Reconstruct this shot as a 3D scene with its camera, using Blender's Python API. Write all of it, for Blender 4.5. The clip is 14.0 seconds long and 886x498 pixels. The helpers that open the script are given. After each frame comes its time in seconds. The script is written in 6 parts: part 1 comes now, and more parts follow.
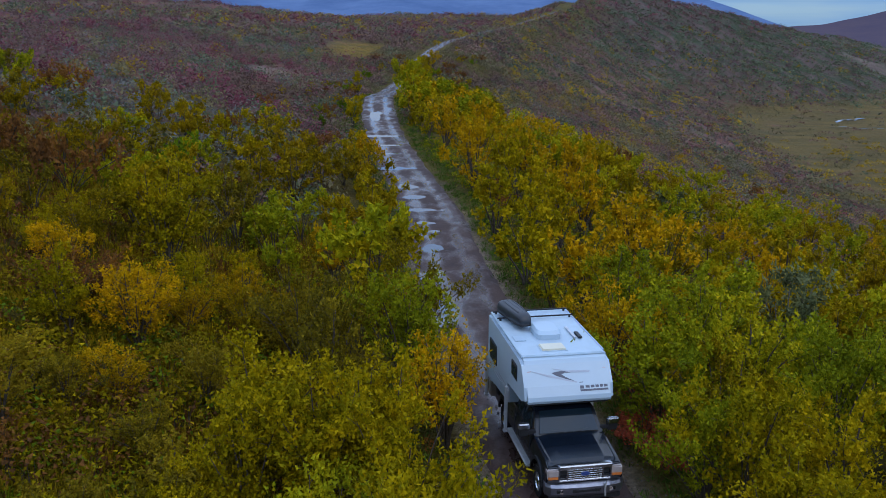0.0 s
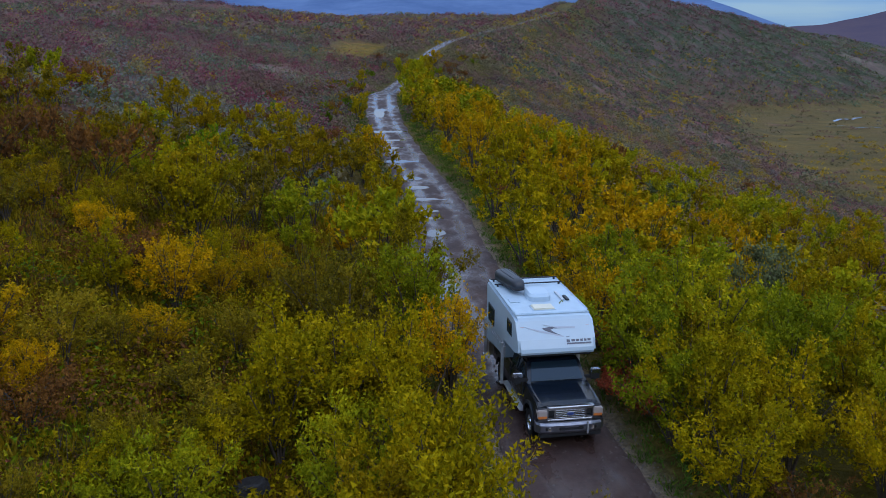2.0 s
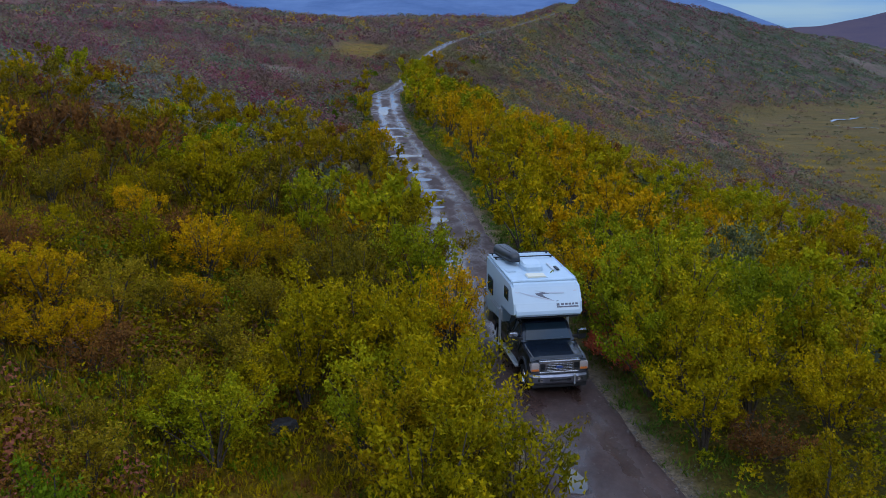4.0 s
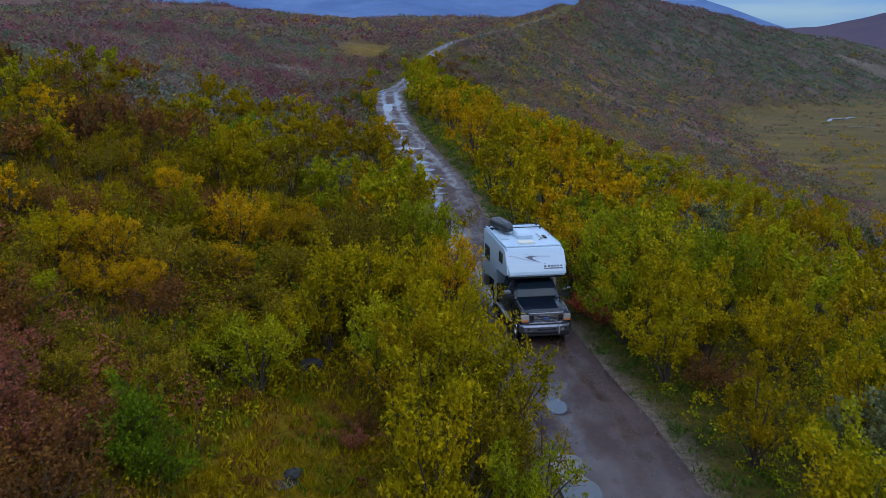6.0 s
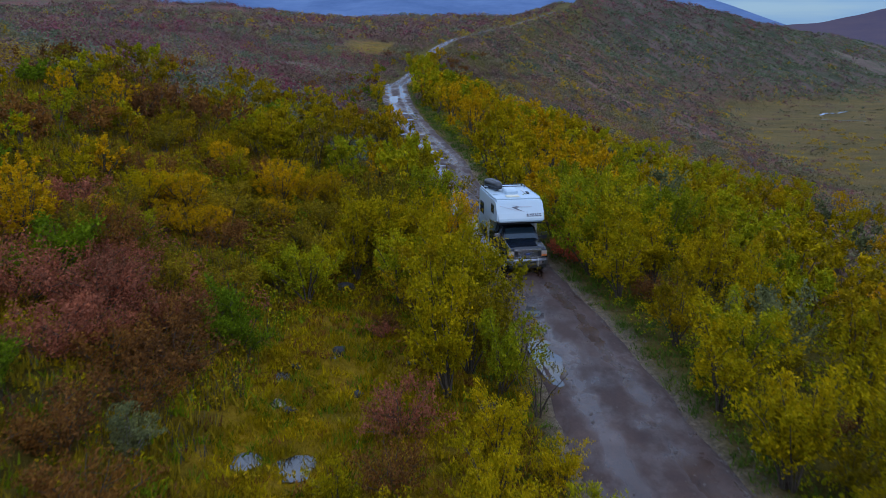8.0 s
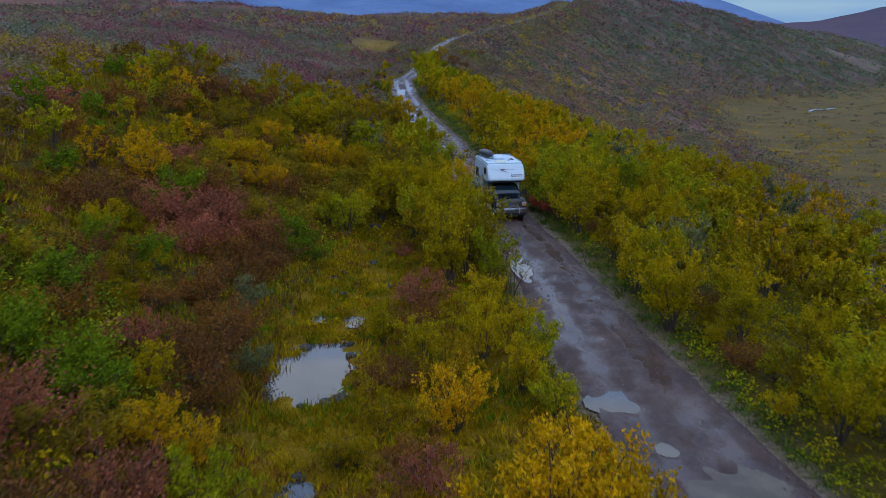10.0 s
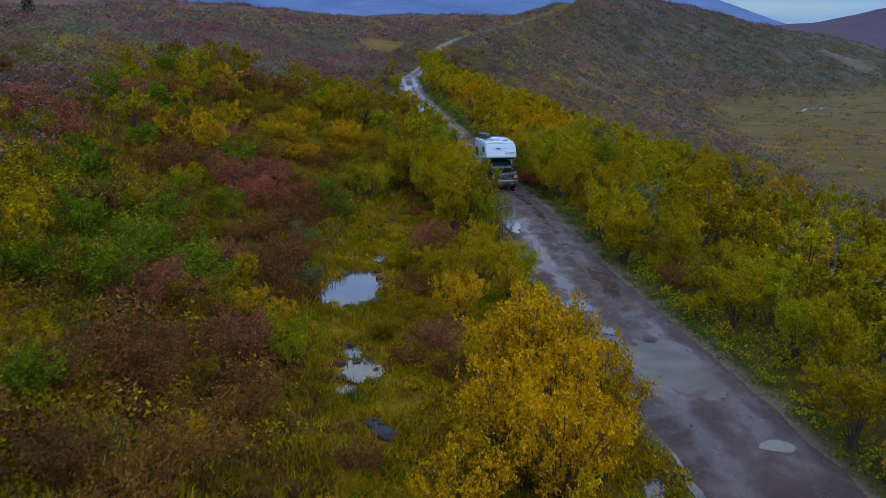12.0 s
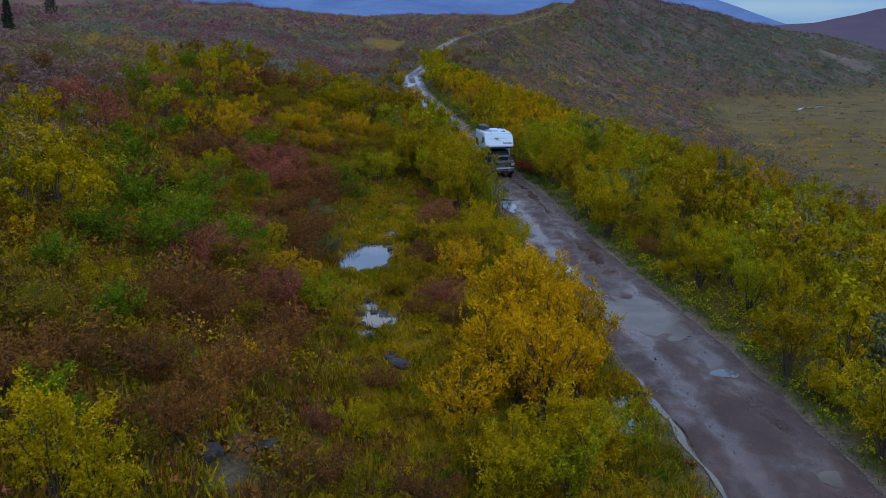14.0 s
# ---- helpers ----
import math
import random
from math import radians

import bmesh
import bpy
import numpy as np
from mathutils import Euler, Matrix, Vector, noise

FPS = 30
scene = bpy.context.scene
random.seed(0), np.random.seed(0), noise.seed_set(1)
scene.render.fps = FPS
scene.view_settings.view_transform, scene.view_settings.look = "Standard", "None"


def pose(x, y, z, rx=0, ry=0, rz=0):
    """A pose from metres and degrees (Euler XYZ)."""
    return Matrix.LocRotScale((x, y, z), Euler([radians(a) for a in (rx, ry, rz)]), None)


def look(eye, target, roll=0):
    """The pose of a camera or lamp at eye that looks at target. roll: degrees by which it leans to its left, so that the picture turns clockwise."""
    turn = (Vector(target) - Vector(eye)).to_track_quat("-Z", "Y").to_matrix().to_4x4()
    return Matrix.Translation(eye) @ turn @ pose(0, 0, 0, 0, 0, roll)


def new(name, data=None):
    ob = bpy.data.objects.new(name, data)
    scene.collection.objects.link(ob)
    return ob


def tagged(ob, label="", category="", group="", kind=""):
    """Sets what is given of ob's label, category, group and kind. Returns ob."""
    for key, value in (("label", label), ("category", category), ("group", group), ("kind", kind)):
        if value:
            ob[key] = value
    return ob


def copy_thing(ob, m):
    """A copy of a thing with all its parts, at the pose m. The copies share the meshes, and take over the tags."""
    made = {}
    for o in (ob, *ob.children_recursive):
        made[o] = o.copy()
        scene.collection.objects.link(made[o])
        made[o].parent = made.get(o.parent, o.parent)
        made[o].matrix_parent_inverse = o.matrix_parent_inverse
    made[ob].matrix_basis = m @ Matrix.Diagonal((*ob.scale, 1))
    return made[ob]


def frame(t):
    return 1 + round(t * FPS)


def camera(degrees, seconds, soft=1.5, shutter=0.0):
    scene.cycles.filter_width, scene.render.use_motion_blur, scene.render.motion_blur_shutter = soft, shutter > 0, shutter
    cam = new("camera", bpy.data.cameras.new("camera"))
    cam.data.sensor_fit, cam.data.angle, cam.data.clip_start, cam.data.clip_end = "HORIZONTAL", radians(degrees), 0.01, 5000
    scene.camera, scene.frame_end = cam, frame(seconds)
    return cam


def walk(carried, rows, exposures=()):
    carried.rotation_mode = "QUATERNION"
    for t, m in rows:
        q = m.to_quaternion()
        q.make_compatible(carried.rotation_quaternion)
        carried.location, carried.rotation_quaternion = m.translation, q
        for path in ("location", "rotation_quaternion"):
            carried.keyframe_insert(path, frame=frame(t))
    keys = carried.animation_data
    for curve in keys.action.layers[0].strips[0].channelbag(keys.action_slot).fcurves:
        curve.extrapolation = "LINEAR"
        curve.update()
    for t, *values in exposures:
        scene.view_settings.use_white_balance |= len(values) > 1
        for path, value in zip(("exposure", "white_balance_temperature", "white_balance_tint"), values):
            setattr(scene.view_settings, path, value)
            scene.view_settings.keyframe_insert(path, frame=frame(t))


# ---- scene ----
cam = camera(53.0, 14.0, soft=0.8, shutter=0.45)
ROWS = [
    (0.0, 0.000, -0.000, 12.000, 0.000, -13.929, -0.000),
    (0.5, -0.038, -0.923, 12.023, 0.021, -13.945, -0.058),
    (1.0, -0.060, -1.820, 12.035, 0.032, -13.950, -0.057),
    (1.5, -0.073, -2.666, 12.017, 0.042, -13.941, -0.018),
    (2.0, -0.096, -3.516, 11.987, 0.057, -13.926, 0.004),
    (2.5, -0.137, -4.442, 11.982, 0.061, -13.916, -0.013),
    (3.0, -0.186, -5.421, 11.996, 0.056, -13.904, -0.029),
    (5.5, -0.288, -10.614, 11.940, 0.119, -13.802, 0.070),
    (6.0, -0.321, -12.253, 11.952, 0.136, -13.812, 0.040),
    (6.5, -0.360, -14.145, 11.943, 0.140, -13.832, 0.062),
    (7.0, -0.393, -16.401, 11.927, 0.143, -13.861, 0.133),
    (7.5, -0.407, -18.972, 11.915, 0.151, -13.892, 0.219),
    (8.0, -0.417, -21.720, 11.909, 0.152, -13.922, 0.296),
    (10.5, -0.678, -38.956, 12.402, 0.214, -14.082, 0.183),
    (11.0, -0.735, -41.885, 12.421, 0.248, -14.057, 0.132),
    (11.5, -0.786, -44.673, 12.435, 0.282, -14.039, 0.123),
    (12.0, -0.845, -47.271, 12.441, 0.315, -14.034, 0.129),
    (12.5, -0.917, -49.546, 12.426, 0.341, -14.034, 0.118),
    (13.0, -0.969, -51.283, 12.405, 0.357, -14.029, 0.105),
    (13.5, -1.001, -52.507, 12.404, 0.353, -14.027, 0.100),
    (14.0, -1.026, -53.483, 12.421, 0.336, -14.033, 0.104),
]
walk(cam, [(t, pose(x, y, z, 90 + pitch, roll, yaw)) for t, x, y, z, yaw, pitch, roll in ROWS])

# ---- world and light ----
world = bpy.data.worlds.new("overcast_sky")
scene.world = world
world.use_nodes = True
wn = world.node_tree
wn.nodes.clear()
SUN_EL, SUN_AZ = 38.0, 150.0
sky = wn.nodes.new("ShaderNodeTexSky")
sky.sky_type = "NISHITA"
sky.sun_disc = False
sky.sun_elevation = radians(SUN_EL)
sky.sun_rotation = radians(SUN_AZ)
sky.air_density, sky.dust_density, sky.ozone_density = 1.0, 2.0, 2.0
wcoord = wn.nodes.new("ShaderNodeTexCoord")
wmap = wn.nodes.new("ShaderNodeMapping")
wmap.inputs["Scale"].default_value = (1.0, 1.0, 14.0)
wnoise = wn.nodes.new("ShaderNodeTexNoise")
wnoise.inputs["Scale"].default_value = 2.2
wnoise.inputs["Detail"].default_value = 7.0
wramp = wn.nodes.new("ShaderNodeValToRGB")
wramp.color_ramp.elements[0].position = 0.36
wramp.color_ramp.elements[0].color = (0.90, 0.90, 0.90, 1)
wramp.color_ramp.elements[1].position = 0.68
wramp.color_ramp.elements[1].color = (1, 1, 1, 1)
wmix = wn.nodes.new("ShaderNodeMix")
wmix.data_type = "RGBA"
wback = wn.nodes.new("ShaderNodeBackground")
wback.inputs["Strength"].default_value = 0.102
wout = wn.nodes.new("ShaderNodeOutputWorld")
wn.links.new(wcoord.outputs["Generated"], wmap.inputs["Vector"])
wn.links.new(wmap.outputs["Vector"], wnoise.inputs["Vector"])
wn.links.new(wnoise.outputs["Fac"], wramp.inputs["Fac"])
wn.links.new(wramp.outputs["Color"], wmix.inputs[0])
wn.links.new(sky.outputs["Color"], wmix.inputs[6])
wcloud = wn.nodes.new("ShaderNodeValToRGB")
wcloud.color_ramp.elements[0].position, wcloud.color_ramp.elements[0].color = 0.43, (6.9, 11.0, 20.0, 1)
wcloud.color_ramp.elements[1].position, wcloud.color_ramp.elements[1].color = 0.60, (13.5, 15.2, 18.4, 1)
wn.links.new(wnoise.outputs["Fac"], wcloud.inputs["Fac"])
wn.links.new(wcloud.outputs["Color"], wmix.inputs[7])
# an overcast sky is brightest overhead
wsep = wn.nodes.new("ShaderNodeSeparateXYZ")
wn.links.new(wcoord.outputs["Generated"], wsep.inputs["Vector"])
wgrad = wn.nodes.new("ShaderNodeValToRGB")
ge = wgrad.color_ramp.elements
ge.new(0.06), ge.new(0.28)
for e_, (p_, v_) in zip(ge, ((0.0, 0.34), (0.06, 0.40), (0.28, 0.70), (1.0, 1.0))):
    e_.position, e_.color = p_, (v_ * (0.64 if v_ < 0.5 else 1), v_ * (0.88 if v_ < 0.5 else 1), v_, 1)
wn.links.new(wsep.outputs["Z"], wgrad.inputs["Fac"])
wmul = wn.nodes.new("ShaderNodeVectorMath")
wmul.operation = "MULTIPLY"
wn.links.new(wmix.outputs[2], wmul.inputs[0])
wn.links.new(wgrad.outputs["Color"], wmul.inputs[1])
wn.links.new(wmul.outputs[0], wback.inputs["Color"])
wn.links.new(wback.outputs["Background"], wout.inputs["Surface"])

sun_data = bpy.data.lights.new("sun", "SUN")
sun_data.energy, sun_data.angle, sun_data.color = 0.5, radians(30), (1.0, 0.96, 0.9)
sun = new("sun", sun_data)
az, el = radians(SUN_AZ), radians(SUN_EL)
sun.matrix_world = look((0, 0, 60), (-math.sin(az) * math.cos(el), -math.cos(az) * math.cos(el), 60 - math.sin(el)))


# ---- materials ----
def mat_base(name, rough=0.6, spec=0.4):
    m = bpy.data.materials.new(name)
    m.use_nodes = True
    b = m.node_tree.nodes["Principled BSDF"]
    b.inputs["Roughness"].default_value = rough
    b.inputs["Specular IOR Level"].default_value = spec
    return m, m.node_tree, b


def ramp(nt, fac, stops, interp="LINEAR"):
    r = nt.nodes.new("ShaderNodeValToRGB")
    r.color_ramp.interpolation = interp
    el_ = r.color_ramp.elements
    while len(el_) < len(stops):
        el_.new(0.5)
    for e, (p, c) in zip(el_, stops):
        e.position = p
        e.color = (*c, 1) if len(c) == 3 else c
    nt.links.new(fac, r.inputs["Fac"])
    return r.outputs["Color"]


def noise_tex(nt, scale, detail=4.0, rough=0.6, coord="Object", stretch=None):
    tc = nt.nodes.new("ShaderNodeTexCoord")
    n = nt.nodes.new("ShaderNodeTexNoise")
    n.inputs["Scale"].default_value = scale
    n.inputs["Detail"].default_value = detail
    n.inputs["Roughness"].default_value = rough
    src = tc.outputs[coord]
    if stretch:
        mp = nt.nodes.new("ShaderNodeMapping")
        mp.inputs["Scale"].default_value = stretch
        nt.links.new(src, mp.inputs["Vector"])
        src = mp.outputs["Vector"]
    nt.links.new(src, n.inputs["Vector"])
    return n.outputs["Fac"]


def mix_col(nt, fac, a, b, mode="MIX"):
    m = nt.nodes.new("ShaderNodeMix")
    m.data_type = "RGBA"
    m.blend_type = mode
    for v, i in ((fac, 0), (a, 6), (b, 7)):
        if hasattr(v, "links"):
            nt.links.new(v, m.inputs[i])
        elif i == 0:
            m.inputs[0].default_value = v
        else:
            m.inputs[i].default_value = (*v, 1)
    return m.outputs[2]


def bump(nt, height, strength, dist, b):
    n = nt.nodes.new("ShaderNodeBump")
    n.inputs["Strength"].default_value = strength
    n.inputs["Distance"].default_value = dist
    nt.links.new(height, n.inputs["Height"])
    nt.links.new(n.outputs["Normal"], b.inputs["Normal"])


def mat_plain(name, color, rough=0.5, spec=0.5, metal=0.0, vary=0.15, scale=3.0, bumps=0.0):
    m, nt, b = mat_base(name, rough, spec)
    b.inputs["Metallic"].default_value = metal
    f = noise_tex(nt, scale, 6.0, 0.65)
    lo = [c * (1 - vary) for c in color]
    hi = [min(1, c * (1 + vary * 0.6)) for c in color]
    nt.links.new(ramp(nt, f, [(0.3, lo), (0.7, hi)]), b.inputs["Base Color"])
    if bumps:
        bump(nt, noise_tex(nt, scale * 12, 4.0), bumps, 0.02, b)
    return m


def mat_leaf(name, stops, clump=0.35, clump_scale=0.5, trans=0.22, grain=0.42, speck=0.85, spec=0.03):
    """Leaves: a colour per leaf, shifted by plant and by patch."""
    m, nt, b = mat_base(name, 0.7, spec)
    geo = nt.nodes.new("ShaderNodeNewGeometry")
    inf = nt.nodes.new("ShaderNodeObjectInfo")
    n = nt.nodes.new("ShaderNodeTexNoise")
    n.inputs["Scale"].default_value = clump_scale
    n.inputs["Detail"].default_value = 3.0
    nt.links.new(geo.outputs["Position"], n.inputs["Vector"])
    a1 = nt.nodes.new("ShaderNodeMath")
    a1.operation = "MULTIPLY_ADD"
    nt.links.new(geo.outputs["Random Per Island"], a1.inputs[0])
    a1.inputs[1].default_value = grain
    a2 = nt.nodes.new("ShaderNodeMath")
    a2.operation = "MULTIPLY_ADD"
    nt.links.new(inf.outputs["Random"], a2.inputs[0])
    a2.inputs[1].default_value = clump
    a3 = nt.nodes.new("ShaderNodeMath")
    a3.operation = "MULTIPLY_ADD"
    nt.links.new(n.outputs["Fac"], a3.inputs[0])
    a3.inputs[1].default_value = 1.1
    a3.inputs[2].default_value = -0.32 - clump * 0.5
    nt.links.new(a3.outputs[0], a2.inputs[2])
    nt.links.new(a2.outputs[0], a1.inputs[2])
    col = ramp(nt, a1.outputs[0], stops)
    n2 = nt.nodes.new("ShaderNodeTexNoise")
    n2.inputs["Scale"].default_value = 5.5
    n2.inputs["Detail"].default_value = 5.0
    n2.inputs["Roughness"].default_value = 0.75
    nt.links.new(geo.outputs["Position"], n2.inputs["Vector"])
    col = mix_col(nt, speck, col, ramp(nt, n2.outputs["Fac"], [(0.34, (0.42, 0.45, 0.45)), (0.52, (1.0, 1.0, 1.0)), (0.68, (1.4, 1.34, 1.25))]), "MULTIPLY")
    nt.links.new(col, b.inputs["Base Color"])
    t = nt.nodes.new("ShaderNodeBsdfTranslucent")
    nt.links.new(col, t.inputs["Color"])
    ms = nt.nodes.new("ShaderNodeMixShader")
    ms.inputs[0].default_value = trans
    nt.links.new(b.outputs[0], ms.inputs[1])
    nt.links.new(t.outputs[0], ms.inputs[2])
    nt.links.new(ms.outputs[0], nt.nodes["Material Output"].inputs["Surface"])
    return m


LEAF = {
    "yellow": mat_leaf("leaf_yellow", [(0.0, (0.112, 0.102, 0.002)), (0.35, (0.259, 0.200, 0.003)), (0.7, (0.406, 0.276, 0.003)), (1.0, (0.518, 0.312, 0.005))]),
    "green": mat_leaf("leaf_green", [(0.0, (0.105, 0.128, 0.005)), (0.4, (0.22, 0.226, 0.006)), (0.75, (0.37, 0.312, 0.006)), (1.0, (0.52, 0.365, 0.007))]),
    "olive": mat_leaf("leaf_olive", [(0.0, (0.087, 0.071, 0.004)), (0.4, (0.196, 0.139, 0.003)), (0.75, (0.322, 0.202, 0.004)), (1.0, (0.435, 0.261, 0.012))]),
    "orange": mat_leaf("leaf_orange", [(0.0, (0.221, 0.141, 0.003)), (0.4, (0.423, 0.242, 0.003)), (0.75, (0.594, 0.315, 0.003)), (1.0, (0.684, 0.349, 0.008))]),
    "red": mat_leaf("leaf_red", [(0.0, (0.128, 0.059, 0.030)), (0.4, (0.256, 0.084, 0.047)), (0.75, (0.365, 0.114, 0.060)), (1.0, (0.365, 0.188, 0.047))]),
    "grey": mat_leaf("leaf_grey", [(0.0, (0.064, 0.075, 0.032)), (0.4, (0.120, 0.131, 0.054)), (0.75, (0.195, 0.188, 0.065)), (1.0, (0.285, 0.240, 0.043))]),
    "rust": mat_leaf("leaf_rust", [(0.0, (0.083, 0.040, 0.016)), (0.4, (0.167, 0.070, 0.019)), (0.75, (0.243, 0.101, 0.018)), (1.0, (0.289, 0.155, 0.014))]),
    "scarlet": mat_leaf("leaf_scarlet", [(0.0, (0.22, 0.055, 0.030)), (0.4, (0.42, 0.085, 0.045)), (0.75, (0.56, 0.125, 0.050)), (1.0, (0.52, 0.21, 0.045))]),
    "dull": mat_leaf("leaf_dull", [(0.0, (0.082, 0.067, 0.007)), (0.4, (0.183, 0.134, 0.008)), (0.75, (0.307, 0.206, 0.010)), (1.0, (0.426, 0.264, 0.014))]),
    "fresh": mat_leaf("leaf_fresh_green", [(0.0, (0.058, 0.083, 0.005)), (0.4, (0.109, 0.161, 0.006)), (0.75, (0.178, 0.220, 0.007)), (1.0, (0.313, 0.282, 0.006))]),
}
M_BARK = mat_plain("bark", (0.075, 0.058, 0.045), 0.85, 0.2, vary=0.4, scale=9, bumps=0.3)
M_BARK_PALE = mat_plain("bark_pale", (0.17, 0.15, 0.13), 0.85, 0.2, vary=0.4, scale=9, bumps=0.3)


# ---- the lie of the land ----
ROAD_Y = [-190, -70, -30, -20, 0, 6.5, 13, 20, 30, 40, 54, 67, 84, 108, 128, 148, 172, 205, 250, 310, 370, 440, 520, 580, 680, 900]
ROAD_X = [22.0, 13.9, 9.62, 8.6, 5.6, 5.0, 4.4, 3.35, 2.1, 0.65, -0.75, -3.0, -5.6, -7.7, -7.6, -6.2, -4.2, -0.5, 5.7, 15.0, 27.3, 43.7, 66.5, 80.0, 96.0, 120.0]
ROAD_Z = [-4.0, -1.9, -1.0, -0.75, -0.2, -0.05, 0.08, 0.2, 0.45, 0.7, 1.15, 1.8, 2.7, 3.9, 3.3, 4.0, 6.3, 8.4, 9.7, 11.2, 13.0, 16.6, 22.3, 27.4, 25.0, 10.0]


def spline(y, ks, vs):
    """Smooth curve through the knots (cubic Hermite, finite-difference slopes)."""
    ks, vs = np.asarray(ks, float), np.asarray(vs, float)
    y = np.clip(np.asarray(y, float), ks[0], ks[-1])
    m = np.gradient(vs, ks)
    i = np.clip(np.searchsorted(ks, y, side="right") - 1, 0, len(ks) - 2)
    h = ks[i + 1] - ks[i]
    t = (y - ks[i]) / h
    return ((2 * t**3 - 3 * t**2 + 1) * vs[i] + (t**3 - 2 * t**2 + t) * h * m[i]
            + (-2 * t**3 + 3 * t**2) * vs[i + 1] + (t**3 - t**2) * h * m[i + 1])


def road_x(y):
    return spline(y, ROAD_Y, ROAD_X)


def road_z(y):
    return spline(y, ROAD_Y, ROAD_Z)


def road_half(y):
    y = np.asarray(y, float)
    return 1.75 + 0.6 / (1 + np.exp(np.clip((y - 4) / 5, -60, 60))) - 0.65 * np.clip((y - 108) / 70, 0, 1)


def soft(x, w):
    """Smooth max(0, x)."""
    return w * np.logaddexp(0, np.asarray(x, float) / w)


_rs = np.random.RandomState(5)
_WAVES = [(_rs.uniform(0, 2 * math.pi), _rs.uniform(0, 2 * math.pi), 1.0 / w, w) for w in (90, 60, 40, 27, 19, 13, 9, 6, 4.2, 3.1) for _ in range(3)]


def rolls(x, y, lo, hi):
    """Sum of waves with lengths between lo and hi, about -1..1."""
    z = np.zeros_like(np.asarray(x, float))
    k = 0
    for a, p, q, w in _WAVES:
        if lo <= w <= hi:
            z = z + np.sin((x * math.cos(a) + y * math.sin(a)) * 2 * math.pi * q + p + 1.3 * np.sin(x * q * 2.1 + a) + 1.1 * np.cos(y * q * 1.7 + p))
            k += 1
    return z / max(k, 1) ** 0.6


def ridge(x, y, pts, slope, round_=12.0):
    """Height of a ridge whose crest runs through pts (x, y, z) and falls off at the slope."""
    best = np.full(np.shape(x), -1e9)
    for (x0, y0, z0), (x1, y1, z1) in zip(pts, pts[1:]):
        dx, dy = x1 - x0, y1 - y0
        t = np.clip(((x - x0) * dx + (y - y0) * dy) / (dx * dx + dy * dy), 0, 1)
        d = np.hypot(x - x0 - t * dx, y - y0 - t * dy)
        z = z0 + t * (z1 - z0) - slope * (np.sqrt(d * d + round_ * round_) - round_)
        best = np.maximum(best, z)
    return best


HILL = [(92, 610, 28), (108, 660, 34), (126, 690, 37.5), (150, 695, 36), (185, 700, 29.4), (210, 710, 21.5), (236, 720, 16.6), (258, 730, 14.3), (290, 740, 7.8), (322, 760, 6.0), (355, 780, 0), (395, 800, -10)]
FAR_LEFT = [(-420, 300, 46), (-220, 385, 33), (-117, 420, 23.5), (-67, 450, 18), (-20, 465, 19), (20, 478, 18)]
PLAIN = -27.5


def marsh_half(y):
    """How far left of the road the flat marsh reaches."""
    return spline(y, [-190, -52, -32, -16, 0, 10, 20, 36, 70, 520], [7.0, 8.0, 13.0, 15.0, 14.0, 12.5, 9.5, 6.5, 5.5, 6.0])


# shallow pools in the marsh and potholes in the track: x, y, half width, half length, turn in degrees
POOLS = [(-5.65, -4.2, 1.4, 2.9, 4), (-4.75, 1.4, 0.5, 0.6, 0), (-4.15, -14.9, 0.72, 0.95, 20), (-4.85, -12.8, 0.5, 0.6, 0), (-4.6, -16.5, 0.4, 0.45, 0), (-6.3, 1.9, 0.4, 0.5, 0),
         (1.2, 5.2, 0.45, 0.7, 20), (-4.7, 9.5, 0.36, 0.32, 0), (-6.2, 7.9, 0.36, 0.5, 0), (-6.0, 5.6, 0.3, 0.45, 0), (5.1, -24.6, 0.35, 1.6, -10)]
HOLES = [(7.9, -14.4, 1.4, 2.3, 10), (9.7, -20.8, 0.50, 0.42, 0), (6.2, -10.4, 0.30, 0.45, 0), (10.7, -28.8, 0.32, 0.42, 0), (5.2, -7.0, 0.8, 0.7, 0), (3.3, 9.4, 0.4, 2.0, 6),
         (3.3, 14.6, 0.25, 0.7, 9), (0.1, 35.0, 0.6, 1.3, 8), (-0.5, 40.4, 0.5, 1.1, 8), (-0.55, 45.2, 0.55, 0.8, 8)]
STRIPES = [(-0.6, 48.5, 0.59, 0.28, 0), (-1.1, 50.6, 0.64, 0.31, 0), (-1.3, 53.7, 1.02, 0.34, 0), (-1.9, 57.2, 0.68, 0.43, 0), (-2.4, 60.4, 0.77, 0.56, 0), (-3.4, 66.4, 1.1, 0.5, 0),
           (-4.3, 72.3, 0.77, 0.43, 0), (-4.4, 76, 0.85, 0.43, 0), (-5.3, 80.6, 1.27, 0.56, 0), (-6.9, 93.0, 0.5, 3.2, 4)]


def hollow(x, y, spots, depth):
    z = np.zeros_like(x)
    for px, py, a, b_, turn in spots:
        c, s_ = math.cos(radians(turn)), math.sin(radians(turn))
        dx, dy = (x - px) * c + (y - py) * s_, -(x - px) * s_ + (y - py) * c
        ang = np.arctan2(dy / b_, dx / a)
        rag = 1 + 0.22 * np.sin(2 * ang + 5 * px) + 0.16 * np.sin(3 * ang + 3 * py) + 0.12 * np.sin(7 * ang + 7 * px)
        z = np.minimum(z, -depth * np.exp(-np.clip(((dx / a) ** 2 + (dy / b_) ** 2) * rag * (1 + 0.55 * np.tanh(rolls(x * 2.4, y * 2.4, 3, 6))), 0, 50) ** 1.5))
    return z


POOL_LEVEL = []


